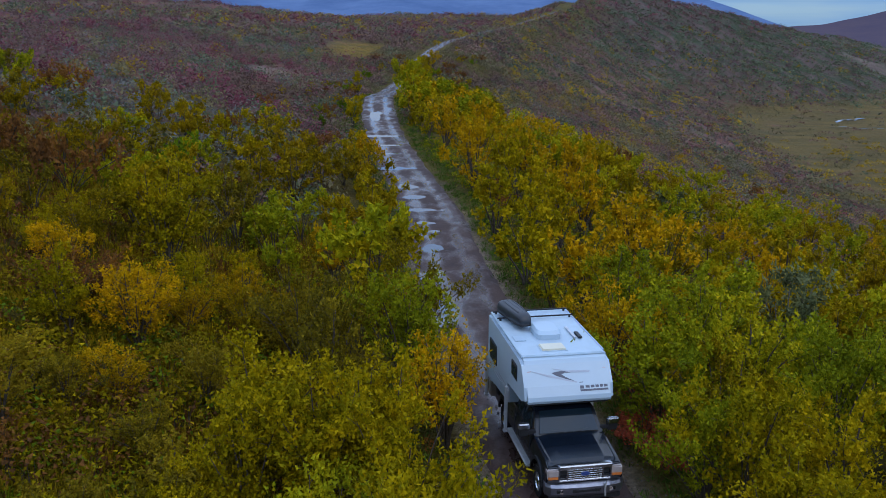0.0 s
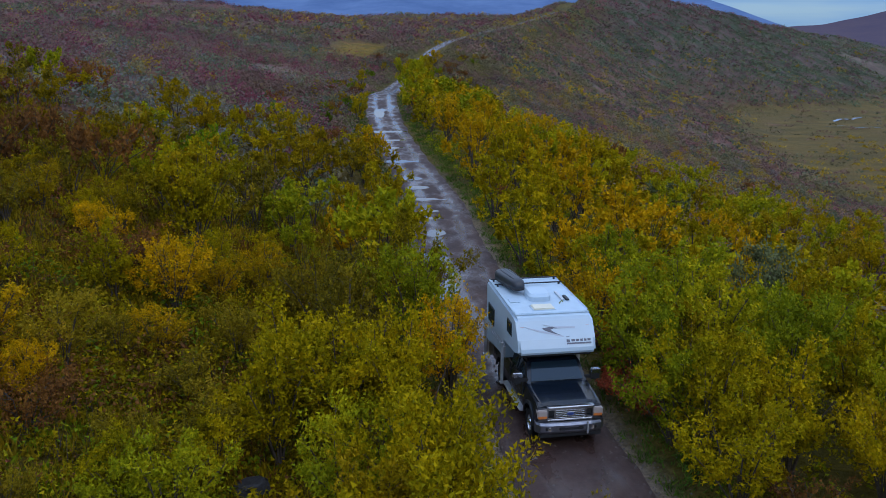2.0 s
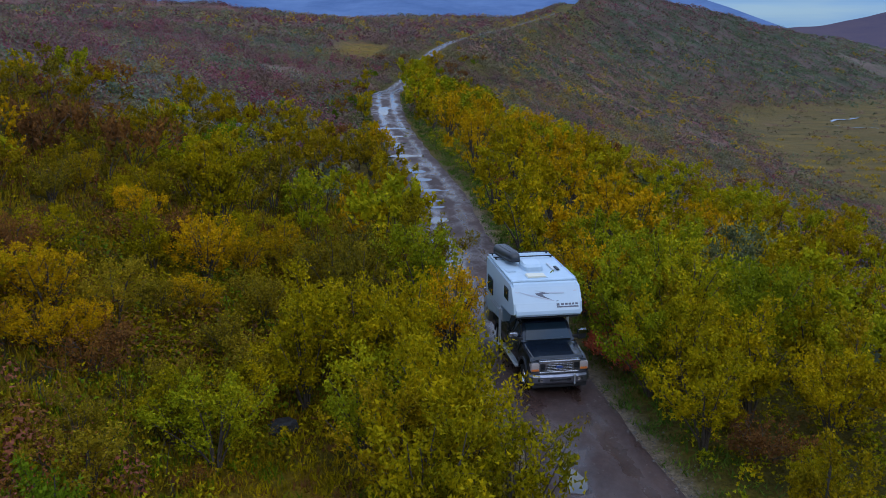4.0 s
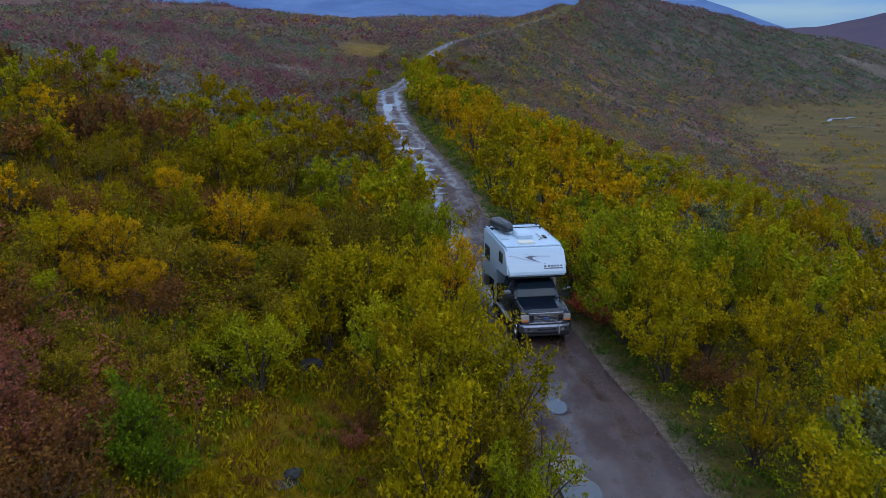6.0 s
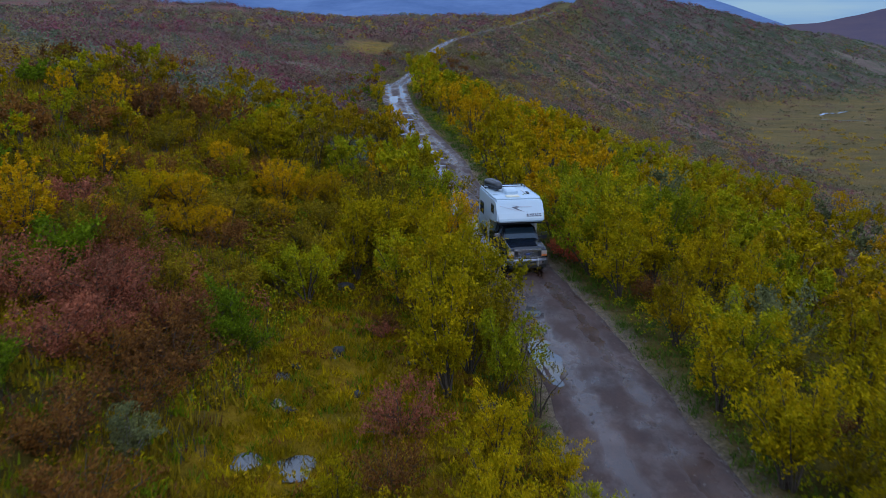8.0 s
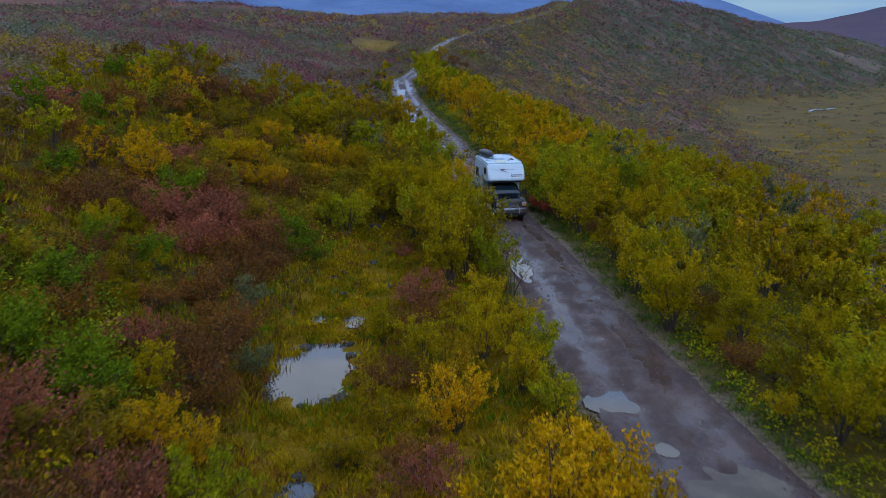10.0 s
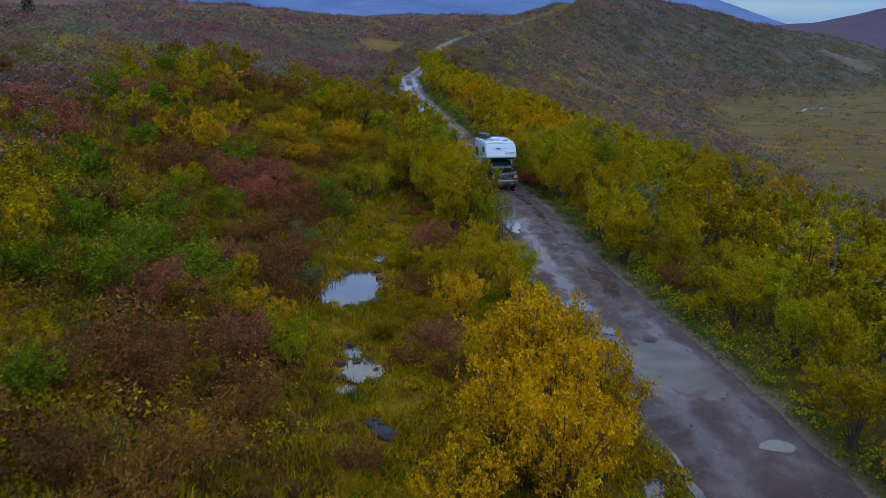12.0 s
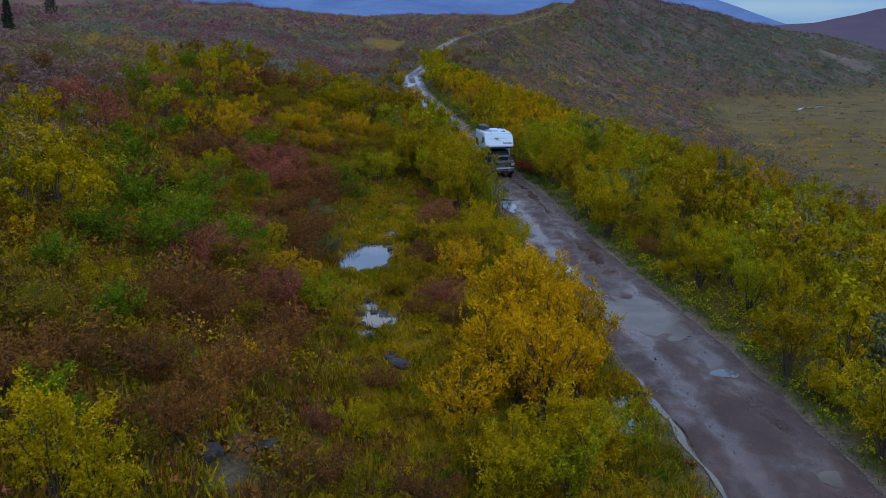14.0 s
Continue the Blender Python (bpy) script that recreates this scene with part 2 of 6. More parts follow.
def height(x, y, fine=True):
    x, y = np.asarray(x, float), np.asarray(y, float)
    u = x - road_x(y)
    zr = road_z(y)
    # uphill side
    m = marsh_half(y)
    k = 0.50 - 0.33 / (1 + np.exp(np.clip(-(y - 100) / 15, -60, 60)))
    up = soft(-u - m, 1.0)
    left = k * 26 * (1 - np.exp(-up / 26)) + 0.035 * np.maximum(0, up - 10)
    left = left * (1 - 0.92 / (1 + np.exp(np.clip(-(y - 330) / 35, -60, 60))))
    left = left - 0.32 * np.clip((y - 400) / 140, 0, 1) * np.clip(-u - 7, 0, 50)
    # downhill side
    ln = 165 - 65 / (1 + np.exp(np.clip(-(y - 110) / 30, -60, 60)))
    dn = soft(u - 7, 1.5)
    right = (PLAIN - zr) * (1 - np.clip(1 - dn / ln, 0, 1) ** 1.5)
    z = zr + left + right
    for pts, s in ((HILL, 0.31), (FAR_LEFT, 0.26)):
        r = ridge(x, y, pts, s) - (0 if pts is HILL else 0.5 * np.maximum(0, u))
        z = z + soft(r - z, 2.0)
    far = np.hypot(x, y - 200)
    z = np.where(far > 800, z + (PLAIN - z) * np.clip((far - 800) / 500, 0, 1), z)
    if fine:
        away = np.clip((np.abs(u) - 3.0) / 6.0, 0, 1)
        z = z + away * (0.35 * rolls(x, y, 9, 19) * np.clip(np.abs(u) / 30, 0.12, 1) + 0.09 * rolls(x, y, 3, 6))
        z = z + 1.1 * rolls(x, y, 27, 90) * np.clip((np.abs(u) - 20) / 60, 0, 1) * np.clip((z - PLAIN - 0.5) / 6, 0, 1)
        # gullies down the face of the far hill
        face = np.clip((y - 440) / 80, 0, 1) * np.clip((u - 6) / 20, 0, 1) * np.clip((z - PLAIN - 1) / 8, 0, 1) * (y < 850)
        z = z - 2.2 * face * np.maximum(0, np.sin((x + 0.35 * y) / 5.0 + 0.8 * rolls(x, y, 27, 60)))
        # hummocks of low scrub
        z = z + 0.24 * away * np.clip((np.abs(u) - 9) / 8, 0, 1) * rolls(x * 2.2 + 3, y * 2.2, 3, 6) * np.clip((z - PLAIN - 0.5) / 4, 0.25, 1) * (np.abs(y) < 800)
        # roadside ditch on the uphill side, low berm on the other
        z = z - 0.16 * np.exp(-((u + road_half(y) + 0.9) / 0.6) ** 2) + 0.10 * np.exp(-((u - road_half(y) - 0.8) / 0.6) ** 2)
    t = np.clip((np.abs(u) - road_half(y) - 0.2) / 2.5, 0, 1)
    t = t * t * (3 - 2 * t)
    z = (zr - 0.09) * (1 - t) + z * t
    if fine:
        # level shelves round the pools
        for (px, py, a, b_, turn), level in zip(POOLS, POOL_LEVEL):
            r = np.sqrt(((x - px) / (a + 0.2)) ** 2 + ((y - py) / (b_ + 0.2)) ** 2)
            w = 1 / (1 + np.exp(np.clip((r - 1.75) * 6, -60, 60)))
            z = z * (1 - w) + (level + 0.03 * np.tanh(rolls(x * 1.5, y * 1.5, 3, 6))) * w
        if POOL_LEVEL:
            z = z + hollow(x, y, POOLS, 0.26)
    return z


POOL_LEVEL.extend([float(height(np.array([p[0]]), np.array([p[1]]))[0]) for p in POOLS])


def hz(x, y):
    return float(height(np.array([x]), np.array([y]))[0])


def mesh_from(name, verts, faces):
    """Mesh from numpy vertices (n, 3) and equal-length faces (m, k)."""
    me = bpy.data.meshes.new(name)
    verts = np.asarray(verts, np.float32)
    faces = np.asarray(faces, np.int32)
    n, k = faces.shape
    me.vertices.add(len(verts))
    me.vertices.foreach_set("co", verts.ravel())
    me.loops.add(n * k)
    me.loops.foreach_set("vertex_index", faces.ravel())
    me.polygons.add(n)
    me.polygons.foreach_set("loop_start", np.arange(0, n * k, k, dtype=np.int32))
    me.update(calc_edges=True)
    return me


def grid_mesh(name, X, Y, Z, smooth=True):
    ny, nx = X.shape
    v = np.stack([X.ravel(), Y.ravel(), Z.ravel()], 1)
    i = np.arange(ny * nx).reshape(ny, nx)
    f = np.stack([i[:-1, :-1].ravel(), i[:-1, 1:].ravel(), i[1:, 1:].ravel(), i[1:, :-1].ravel()], 1)
    me = mesh_from(name, v, f)
    if smooth:
        me.polygons.foreach_set("use_smooth", np.ones(len(f), bool))
    return me


def graded(lo, hi, a, b, step, grow, back=None):
    """Coordinates with even steps from a to b and growing ones beyond, out to lo and hi."""
    mid = list(np.arange(a, b + step / 2, step))
    s, v = step, b
    while v < hi:
        s *= grow
        v += s
        mid.append(min(v, hi))
    s, v = step, a
    while v > lo:
        s *= back or grow
        v -= s
        mid.insert(0, max(v, lo))
    return np.array(mid)


gx = graded(-3500, 3500, -62, 46, 0.9, 1.06)
gy = graded(-700, 4300, -56, 150, 0.95, 1.034, 1.14)
# finer steps over the marsh and its pools
gx = np.unique(np.concatenate([gx[(gx < -8.5) | (gx > 7)], np.arange(-8.5, 7.01, 0.4)]))
gy = np.unique(np.concatenate([gy[(gy < -27) | (gy > 12)], np.arange(-27, 12.01, 0.45)]))
GX, GY = np.meshgrid(gx, gy)
GZ = height(GX, GY)
ground_mesh = grid_mesh("ground", GX, GY, GZ)


# a strip of pale grass across the slope below the track
GRASS_STRIP = [(46, 276, 0), (56, 256, 0), (74, 264, 0), (84, 250, 0), (92, 224, 0)]


def zone_values(x, y):
    """Cover of the ground: grass (marsh and plain), bare earth, red heath."""
    u = x - road_x(y)
    grass = np.clip(1 - np.abs((-u - 2.5 - marsh_half(y) * 0.5) / (marsh_half(y) * 0.55)), 0, 1) * np.clip((18 - y) / 8, 0, 1)
    plain = np.clip((u - 80) / 14, 0, 1) * np.clip((720 - y) / 60, 0, 1) * np.clip((PLAIN + 4.5 + 1.2 * rolls(x, y, 9, 27) - height(x, y, False)) / 2.0, 0, 1)
    grass = np.clip(grass * 1.6, 0, 1)
    plain = plain * (0.62 + 0.25 * rolls(x + 9, y, 13, 40))
    bare = np.exp(-(np.clip(np.abs(u) - road_half(y), 0, 9) / 0.5) ** 2) * 0.9 * np.clip((70 - y) / 25, 0.1, 1)
    bare = np.maximum(bare, np.exp(-(((x + 6.9) / 2.2) ** 2 + ((y + 31.4) / 2.6) ** 2)) * (0.5 + 0.5 * rolls(x * 2, y * 2, 3, 9)))
    meadow = np.exp(-(((x + 17) / 6) ** 4 + ((y - 178) / 13) ** 4))
    scarp = np.exp(-(((x + 26.5) / 3.4) ** 2 + ((y - 130) / 8) ** 2) * (1 + 0.5 * rolls(x * 2, y * 2, 3, 9))) + np.exp(-(((x - 282 + 0.2 * (y - 602)) / 8) ** 2 + ((y - 602) / 26) ** 2))
    pale = np.exp(-(np.minimum(0, ridge(x, y, GRASS_STRIP, 1.0, 0.01)) / 4.0) ** 2)
    bare = np.maximum(bare, 0.3 * pale)
    heath = 1 / (1 + np.exp(np.clip((u + 13) / 4, -60, 60))) * (0.85 + 0.3 * rolls(x, y, 13, 60)) * np.clip((y - 25) / 45, 0.08, 1)
    heath = np.maximum(heath, np.clip((u - 16) / 10, 0, 1) * (0.8 + 0.35 * rolls(x, y, 13, 60)) * (1 - plain))
    flank = np.clip((y - 430) / 70, 0, 1) * np.clip((u - 8) / 30, 0, 1) * np.clip((height(x, y, False) - PLAIN - 1.5) / 4, 0, 1)
    return np.clip(np.maximum(grass, 0.55 * meadow), 0, 1), np.clip(bare + scarp, 0, 1), np.clip(heath, 0, 1), np.clip(plain * 1.5, 0, 1), flank


def paint_zone(me, X, Y):
    g, b_, h, p, k = zone_values(X.ravel(), Y.ravel())
    for name, cols in (("zone", (g, b_, h)), ("far_zone", (p, k, k))):
        at = me.color_attributes.new(name, "FLOAT_COLOR", "POINT")
        at.data.foreach_set("color", np.stack([*cols, np.ones_like(g)], 1).astype(np.float32).ravel())


paint_zone(ground_mesh, GX, GY)

M_GROUND, nt, b = mat_base("ground_cover", 0.9, 0.1)
zone = nt.nodes.new("ShaderNodeVertexColor")
zone.layer_name = "zone"
sep = nt.nodes.new("ShaderNodeSeparateColor")
nt.links.new(zone.outputs["Color"], sep.inputs["Color"])
n_fine = noise_tex(nt, 6.0, 6.0, 0.7)
n_mid = noise_tex(nt, 0.45, 6.0, 0.65)
n_wide = noise_tex(nt, 0.06, 5.0, 0.6)
under = ramp(nt, n_mid, [(0.3, (0.040, 0.034, 0.006)), (0.5, (0.084, 0.064, 0.008)), (0.7, (0.132, 0.090, 0.010))])
# low scrub: one colour per bush, bushes about a metre and a half across, drifts of red and of green
vcoord = nt.nodes.new("ShaderNodeTexCoord")
vwarp = nt.nodes.new("ShaderNodeTexNoise")
vwarp.inputs["Scale"].default_value = 1.4
vwarp.inputs["Detail"].default_value = 3.0
nt.links.new(vcoord.outputs["Object"], vwarp.inputs["Vector"])
vadd = nt.nodes.new("ShaderNodeVectorMath")
vadd.operation = "MULTIPLY_ADD"
nt.links.new(vwarp.outputs["Color"], vadd.inputs[0])
vadd.inputs[1].default_value = (1.2, 1.2, 1.2)
nt.links.new(vcoord.outputs["Object"], vadd.inputs[2])
cells = nt.nodes.new("ShaderNodeTexVoronoi")
cells.inputs["Scale"].default_value = 0.62
nt.links.new(vadd.outputs[0], cells.inputs["Vector"])
csep = nt.nodes.new("ShaderNodeSeparateColor")
nt.links.new(cells.outputs["Color"], csep.inputs["Color"])
drift = nt.nodes.new("ShaderNodeMath")
drift.operation = "MULTIPLY_ADD"
nt.links.new(n_wide, drift.inputs[0])
drift.inputs[1].default_value = 1.9
drift.inputs[2].default_value = -0.72
pickc = nt.nodes.new("ShaderNodeMath")
pickc.operation = "MULTIPLY_ADD"
nt.links.new(csep.outputs["Red"], pickc.inputs[0])
pickc.inputs[1].default_value = 0.55
nt.links.new(drift.outputs[0], pickc.inputs[2])
# scrub colours with some blue and lightness of distance haze mixed in
red = ramp(nt, pickc.outputs[0], [(0.0, (0.085, 0.087, 0.055)), (0.2, (0.12, 0.094, 0.055)), (0.4, (0.132, 0.092, 0.07)), (0.6, (0.148, 0.08, 0.076)), (0.78, (0.195, 0.07, 0.074)), (1.0, (0.19, 0.125, 0.035))])
grassy = ramp(nt, n_mid, [(0.28, (0.10, 0.074, 0.005)), (0.46, (0.20, 0.126, 0.005)), (0.62, (0.29, 0.168, 0.006)), (0.78, (0.24, 0.155, 0.02))])
earth = ramp(nt, n_fine, [(0.3, (0.13, 0.095, 0.075)), (0.7, (0.29, 0.225, 0.175))])
c = mix_col(nt, sep.outputs["Blue"], under, red)
c = mix_col(nt, sep.outputs["Red"], c, grassy)
far_zone = nt.nodes.new("ShaderNodeVertexColor")
far_zone.layer_name = "far_zone"
far_sep = nt.nodes.new("ShaderNodeSeparateColor")
nt.links.new(far_zone.outputs["Color"], far_sep.inputs["Color"])
sedge = ramp(nt, noise_tex(nt, 0.11, 7.0, 0.7, stretch=(0.35, 1.0, 1.0)), [(0.3, (0.078, 0.061, 0.023)), (0.45, (0.118, 0.086, 0.029)), (0.6, (0.155, 0.102, 0.031)), (0.75, (0.130, 0.088, 0.043))])
c = mix_col(nt, far_sep.outputs["Red"], c, sedge)
streak_map = nt.nodes.new("ShaderNodeMapping")
streak_map.inputs["Rotation"].default_value = (0, 0, radians(-19))
nt.links.new(vcoord.outputs["Object"], streak_map.inputs["Vector"])
streak_scale = nt.nodes.new("ShaderNodeMapping")
streak_scale.inputs["Scale"].default_value = (0.22, 0.022, 0.05)
nt.links.new(streak_map.outputs["Vector"], streak_scale.inputs["Vector"])
streak = nt.nodes.new("ShaderNodeTexNoise")
streak.inputs["Scale"].default_value = 1.0
streak.inputs["Detail"].default_value = 6.0
streak.inputs["Roughness"].default_value = 0.65
nt.links.new(streak_scale.outputs["Vector"], streak.inputs["Vector"])
flank = ramp(nt, streak.outputs["Fac"], [(0.36, (0.036, 0.048, 0.030)), (0.46, (0.062, 0.070, 0.038)), (0.53, (0.105, 0.072, 0.062)), (0.66, (0.135, 0.088, 0.078))])
c = mix_col(nt, far_sep.outputs["Green"], c, flank)
c = mix_col(nt, sep.outputs["Green"], c, earth)
c = mix_col(nt, 0.6, c, ramp(nt, n_fine, [(0.25, (0.35, 0.35, 0.35)), (0.75, (1.35, 1.35, 1.3))]), "MULTIPLY")
c = mix_col(nt, 0.5, c, ramp(nt, n_wide, [(0.3, (0.6, 0.62, 0.6)), (0.7, (1.3, 1.25, 1.2))]), "MULTIPLY")
nt.links.new(c, b.inputs["Base Color"])
n_scrub = noise_tex(nt, 0.9, 4.0, 0.6)
hsum = nt.nodes.new("ShaderNodeMath")
hsum.operation = "MULTIPLY_ADD"
nt.links.new(n_scrub, hsum.inputs[0])
hsum.inputs[1].default_value = 3.0
nt.links.new(n_fine, hsum.inputs[2])
bump(nt, hsum.outputs[0], 0.9, 0.25, b)
ground = tagged(new("ground", ground_mesh), "mossy tundra ground with grass and red heath", "ground", kind="structure")
ground_mesh.materials.append(M_GROUND)

# ---- road ----
ry_ = np.concatenate([np.arange(-75, -40, 0.5), np.arange(-40, 20, 0.16), np.arange(20, 85, 0.3), np.arange(85, 253.5, 1.0)])
ru = np.linspace(-1, 1, 31)
RY, RU = np.meshgrid(ry_, ru, indexing="ij")


def road_surface(x, y):
    """Height of the track: crowned, with two wheel ruts, bumps and potholes."""
    u = np.clip((x - road_x(y)) / road_half(y), -1.05, 1.05)
    return (road_z(y) + 0.02 + 0.05 * (1 - u**2) - 0.03 * np.exp(-((np.abs(u) - 0.48) / 0.16) ** 2) + 0.014 * rolls(x * 2.3, y * 2.3, 3, 6)
            + 0.012 * rolls(x * 1.1 + 9, y * 0.8, 3, 6) + hollow(x, y, HOLES + STRIPES, 0.11) - 0.10 * np.clip((np.abs(u) - 0.9) / 0.1, 0, 1))


RX = road_x(RY) + RU * (road_half(RY) + 0.12 * rolls(RU * 3 + 7, RY, 3, 6))
RZ = road_surface(RX, RY)
road_mesh = grid_mesh("road", RX, RY, RZ)
rut = road_mesh.color_attributes.new("rut", "FLOAT_COLOR", "POINT")
wet = np.exp(-((np.abs(RU.ravel()) - 0.46) / 0.17) ** 2)
rut.data.foreach_set("color", np.stack([wet, wet, wet, np.ones_like(wet)], 1).astype(np.float32).ravel())
M_ROAD, nt, b = mat_base("wet_gravel_road", 0.6, 0.3)
n1 = noise_tex(nt, 0.5, 6.0, 0.65)
n2 = noise_tex(nt, 9.0, 6.0, 0.75)
n3 = noise_tex(nt, 0.75, 5.0, 0.65, stretch=(1.0, 0.6, 1.0))
c = ramp(nt, n1, [(0.3, (0.036, 0.020, 0.018)), (0.55, (0.061, 0.035, 0.029)), (0.75, (0.087, 0.053, 0.043))])
c = mix_col(nt, 0.7, c, ramp(nt, n2, [(0.3, (0.5, 0.5, 0.5)), (0.7, (1.4, 1.38, 1.34))]), "MULTIPLY")
nt.links.new(c, b.inputs["Base Color"])
rut_node = nt.nodes.new("ShaderNodeVertexColor")
rut_node.layer_name = "rut"
n3w = nt.nodes.new("ShaderNodeMath")
n3w.operation = "MULTIPLY_ADD"
nt.links.new(rut_node.outputs["Color"], n3w.inputs[0])
n3w.inputs[1].default_value = 0.20
nt.links.new(n3, n3w.inputs[2])
n3 = n3w.outputs[0]
nt.links.new(ramp(nt, n3, [(0.46, (0.80, 0.80, 0.80)), (0.57, (0.46, 0.46, 0.46)), (0.67, (0.15, 0.15, 0.15))]), b.inputs["Roughness"])
bump(nt, n2, 0.35, 0.02, b)
road_mesh.materials.append(M_ROAD)
road = tagged(new("road", road_mesh), "wet muddy gravel track with potholes", "road", kind="structure")

FY, FU = np.meshgrid(np.concatenate([np.arange(253, 300, 1.0), np.arange(300, 505, 3.0)]), np.linspace(-1, 1, 9), indexing="ij")
FX = road_x(FY) + FU * (road_half(FY) + 0.15 * rolls(FU * 3 + 7, FY, 3, 6))
far_mesh = grid_mesh("far_track", FX, FY, road_surface(FX, FY))
M_DIRT, nt, b = mat_base("dry_dirt_track", 0.95, 0.05)
n1 = noise_tex(nt, 0.4, 6.0, 0.7)
nt.links.new(ramp(nt, n1, [(0.3, (0.09, 0.075, 0.062)), (0.55, (0.12, 0.10, 0.088)), (0.75, (0.16, 0.14, 0.125))]), b.inputs["Base Color"])
far_mesh.materials.append(M_DIRT)
tagged(new("road", far_mesh), "narrow dry dirt track climbing to the saddle", "road", kind="structure")

# ---- far mountains ----
def mountain(name, crest, depth, y0, material, label, seed):
    """A long range: crest (x, z) knots at distance y0, falling towards the viewer."""
    xs = np.linspace(crest[0][0], crest[-1][0], 260)
    zc = np.interp(xs, [p[0] for p in crest], [p[1] for p in crest])
    rs = np.random.RandomState(seed)
    for w, a in ((700, 14), (330, 8), (150, 4), (70, 2)):
        zc = zc + a * min(1.0, (crest[-1][0] - crest[0][0]) / 5000) * np.sin(xs / w * 2 * math.pi + rs.uniform(0, 6))
    t = np.linspace(-0.35, 1, 40)
    X, T = np.meshgrid(xs, t)
    Z = -60 + (zc[None, :] + 60) * np.clip(1 - np.abs(T), 0, 1) ** 0.9
    Z = Z + 9 * np.sin(X / 95 + 2.2 * T * 3) * (1 - np.abs(T)) * T
    Y = y0 - T * depth
    me = grid_mesh(name, X, Y, Z)
    me.materials.append(material)
    return tagged(new(name, me), label, "mountain", kind="structure")


# distance haze is put into the base colour and lifted by an added glow
def mat_hazed(name, a, b_, glow):
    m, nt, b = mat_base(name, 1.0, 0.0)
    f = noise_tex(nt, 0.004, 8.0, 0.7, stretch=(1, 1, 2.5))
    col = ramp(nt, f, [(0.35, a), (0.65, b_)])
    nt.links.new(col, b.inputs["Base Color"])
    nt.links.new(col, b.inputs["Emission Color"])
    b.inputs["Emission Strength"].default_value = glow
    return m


# haze tints painted into both ranges; neither is a light source
M_BLUE = mat_hazed("blue_distance", (0.036, 0.066, 0.145), (0.058, 0.098, 0.195), 1.0)
M_PURPLE = mat_hazed("purple_distance", (0.050, 0.045, 0.075), (0.075, 0.06, 0.078), 0.3)
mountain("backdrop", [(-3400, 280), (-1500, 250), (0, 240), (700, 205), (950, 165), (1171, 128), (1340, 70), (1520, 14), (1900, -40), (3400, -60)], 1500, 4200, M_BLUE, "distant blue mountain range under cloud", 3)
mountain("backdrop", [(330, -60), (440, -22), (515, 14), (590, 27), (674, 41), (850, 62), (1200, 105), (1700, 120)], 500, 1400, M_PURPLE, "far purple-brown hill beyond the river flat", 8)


# ---- plants ----
def tube_path(pts, r0, r1, sides=5):
    """Vertices and faces of a tapered stem through pts."""
    pts = np.asarray(pts, float)
    n = len(pts)
    d = np.gradient(pts, axis=0)
    d /= np.linalg.norm(d, axis=1, keepdims=True) + 1e-9
    a = np.cross(d, (0.31, 0.95, 0.05))
    a /= np.linalg.norm(a, axis=1, keepdims=True) + 1e-9
    c = np.cross(d, a)
    r = np.linspace(r0, r1, n)[:, None, None]
    ang = np.linspace(0, 2 * math.pi, sides, endpoint=False)
    ring = a[:, None, :] * np.cos(ang)[None, :, None] + c[:, None, :] * np.sin(ang)[None, :, None]
    v = (pts[:, None, :] + ring * r).reshape(-1, 3)
    f = []
    for i in range(n - 1):
        for j in range(sides):
            k = (j + 1) % sides
            f.append((i * sides + j, i * sides + k, (i + 1) * sides + k, (i + 1) * sides + j))
    return v, np.array(f)


def leaf_quads(rs, centers, length, width, up=0.7, along=None):
    """One small pointed leaf per centre, as three vertices; along: the way that each leaf points, if any."""
    n = len(centers)
    ax = rs.normal(size=(n, 3)) + np.array([0, 0, 0.2])
    if along is not None:
        ax = ax * 0.8 + along * 1.1
    ax /= np.linalg.norm(ax, axis=1, keepdims=True) + 1e-9
    nrm = rs.normal(size=(n, 3)) + np.array([0, 0, up])
    bx = np.cross(nrm, ax)
    bx /= np.linalg.norm(bx, axis=1, keepdims=True) + 1e-9
    ll = (length * rs.uniform(0.6, 1.35, n))[:, None]
    ww = (width * rs.uniform(0.7, 1.25, n))[:, None] * 0.62
    v = np.stack([centers - ax * ll * 0.4 - bx * ww, centers - ax * ll * 0.3 + bx * ww, centers + ax * ll * 0.6], 1)
    return v.reshape(-1, 3), np.arange(n * 3).reshape(n, 3)


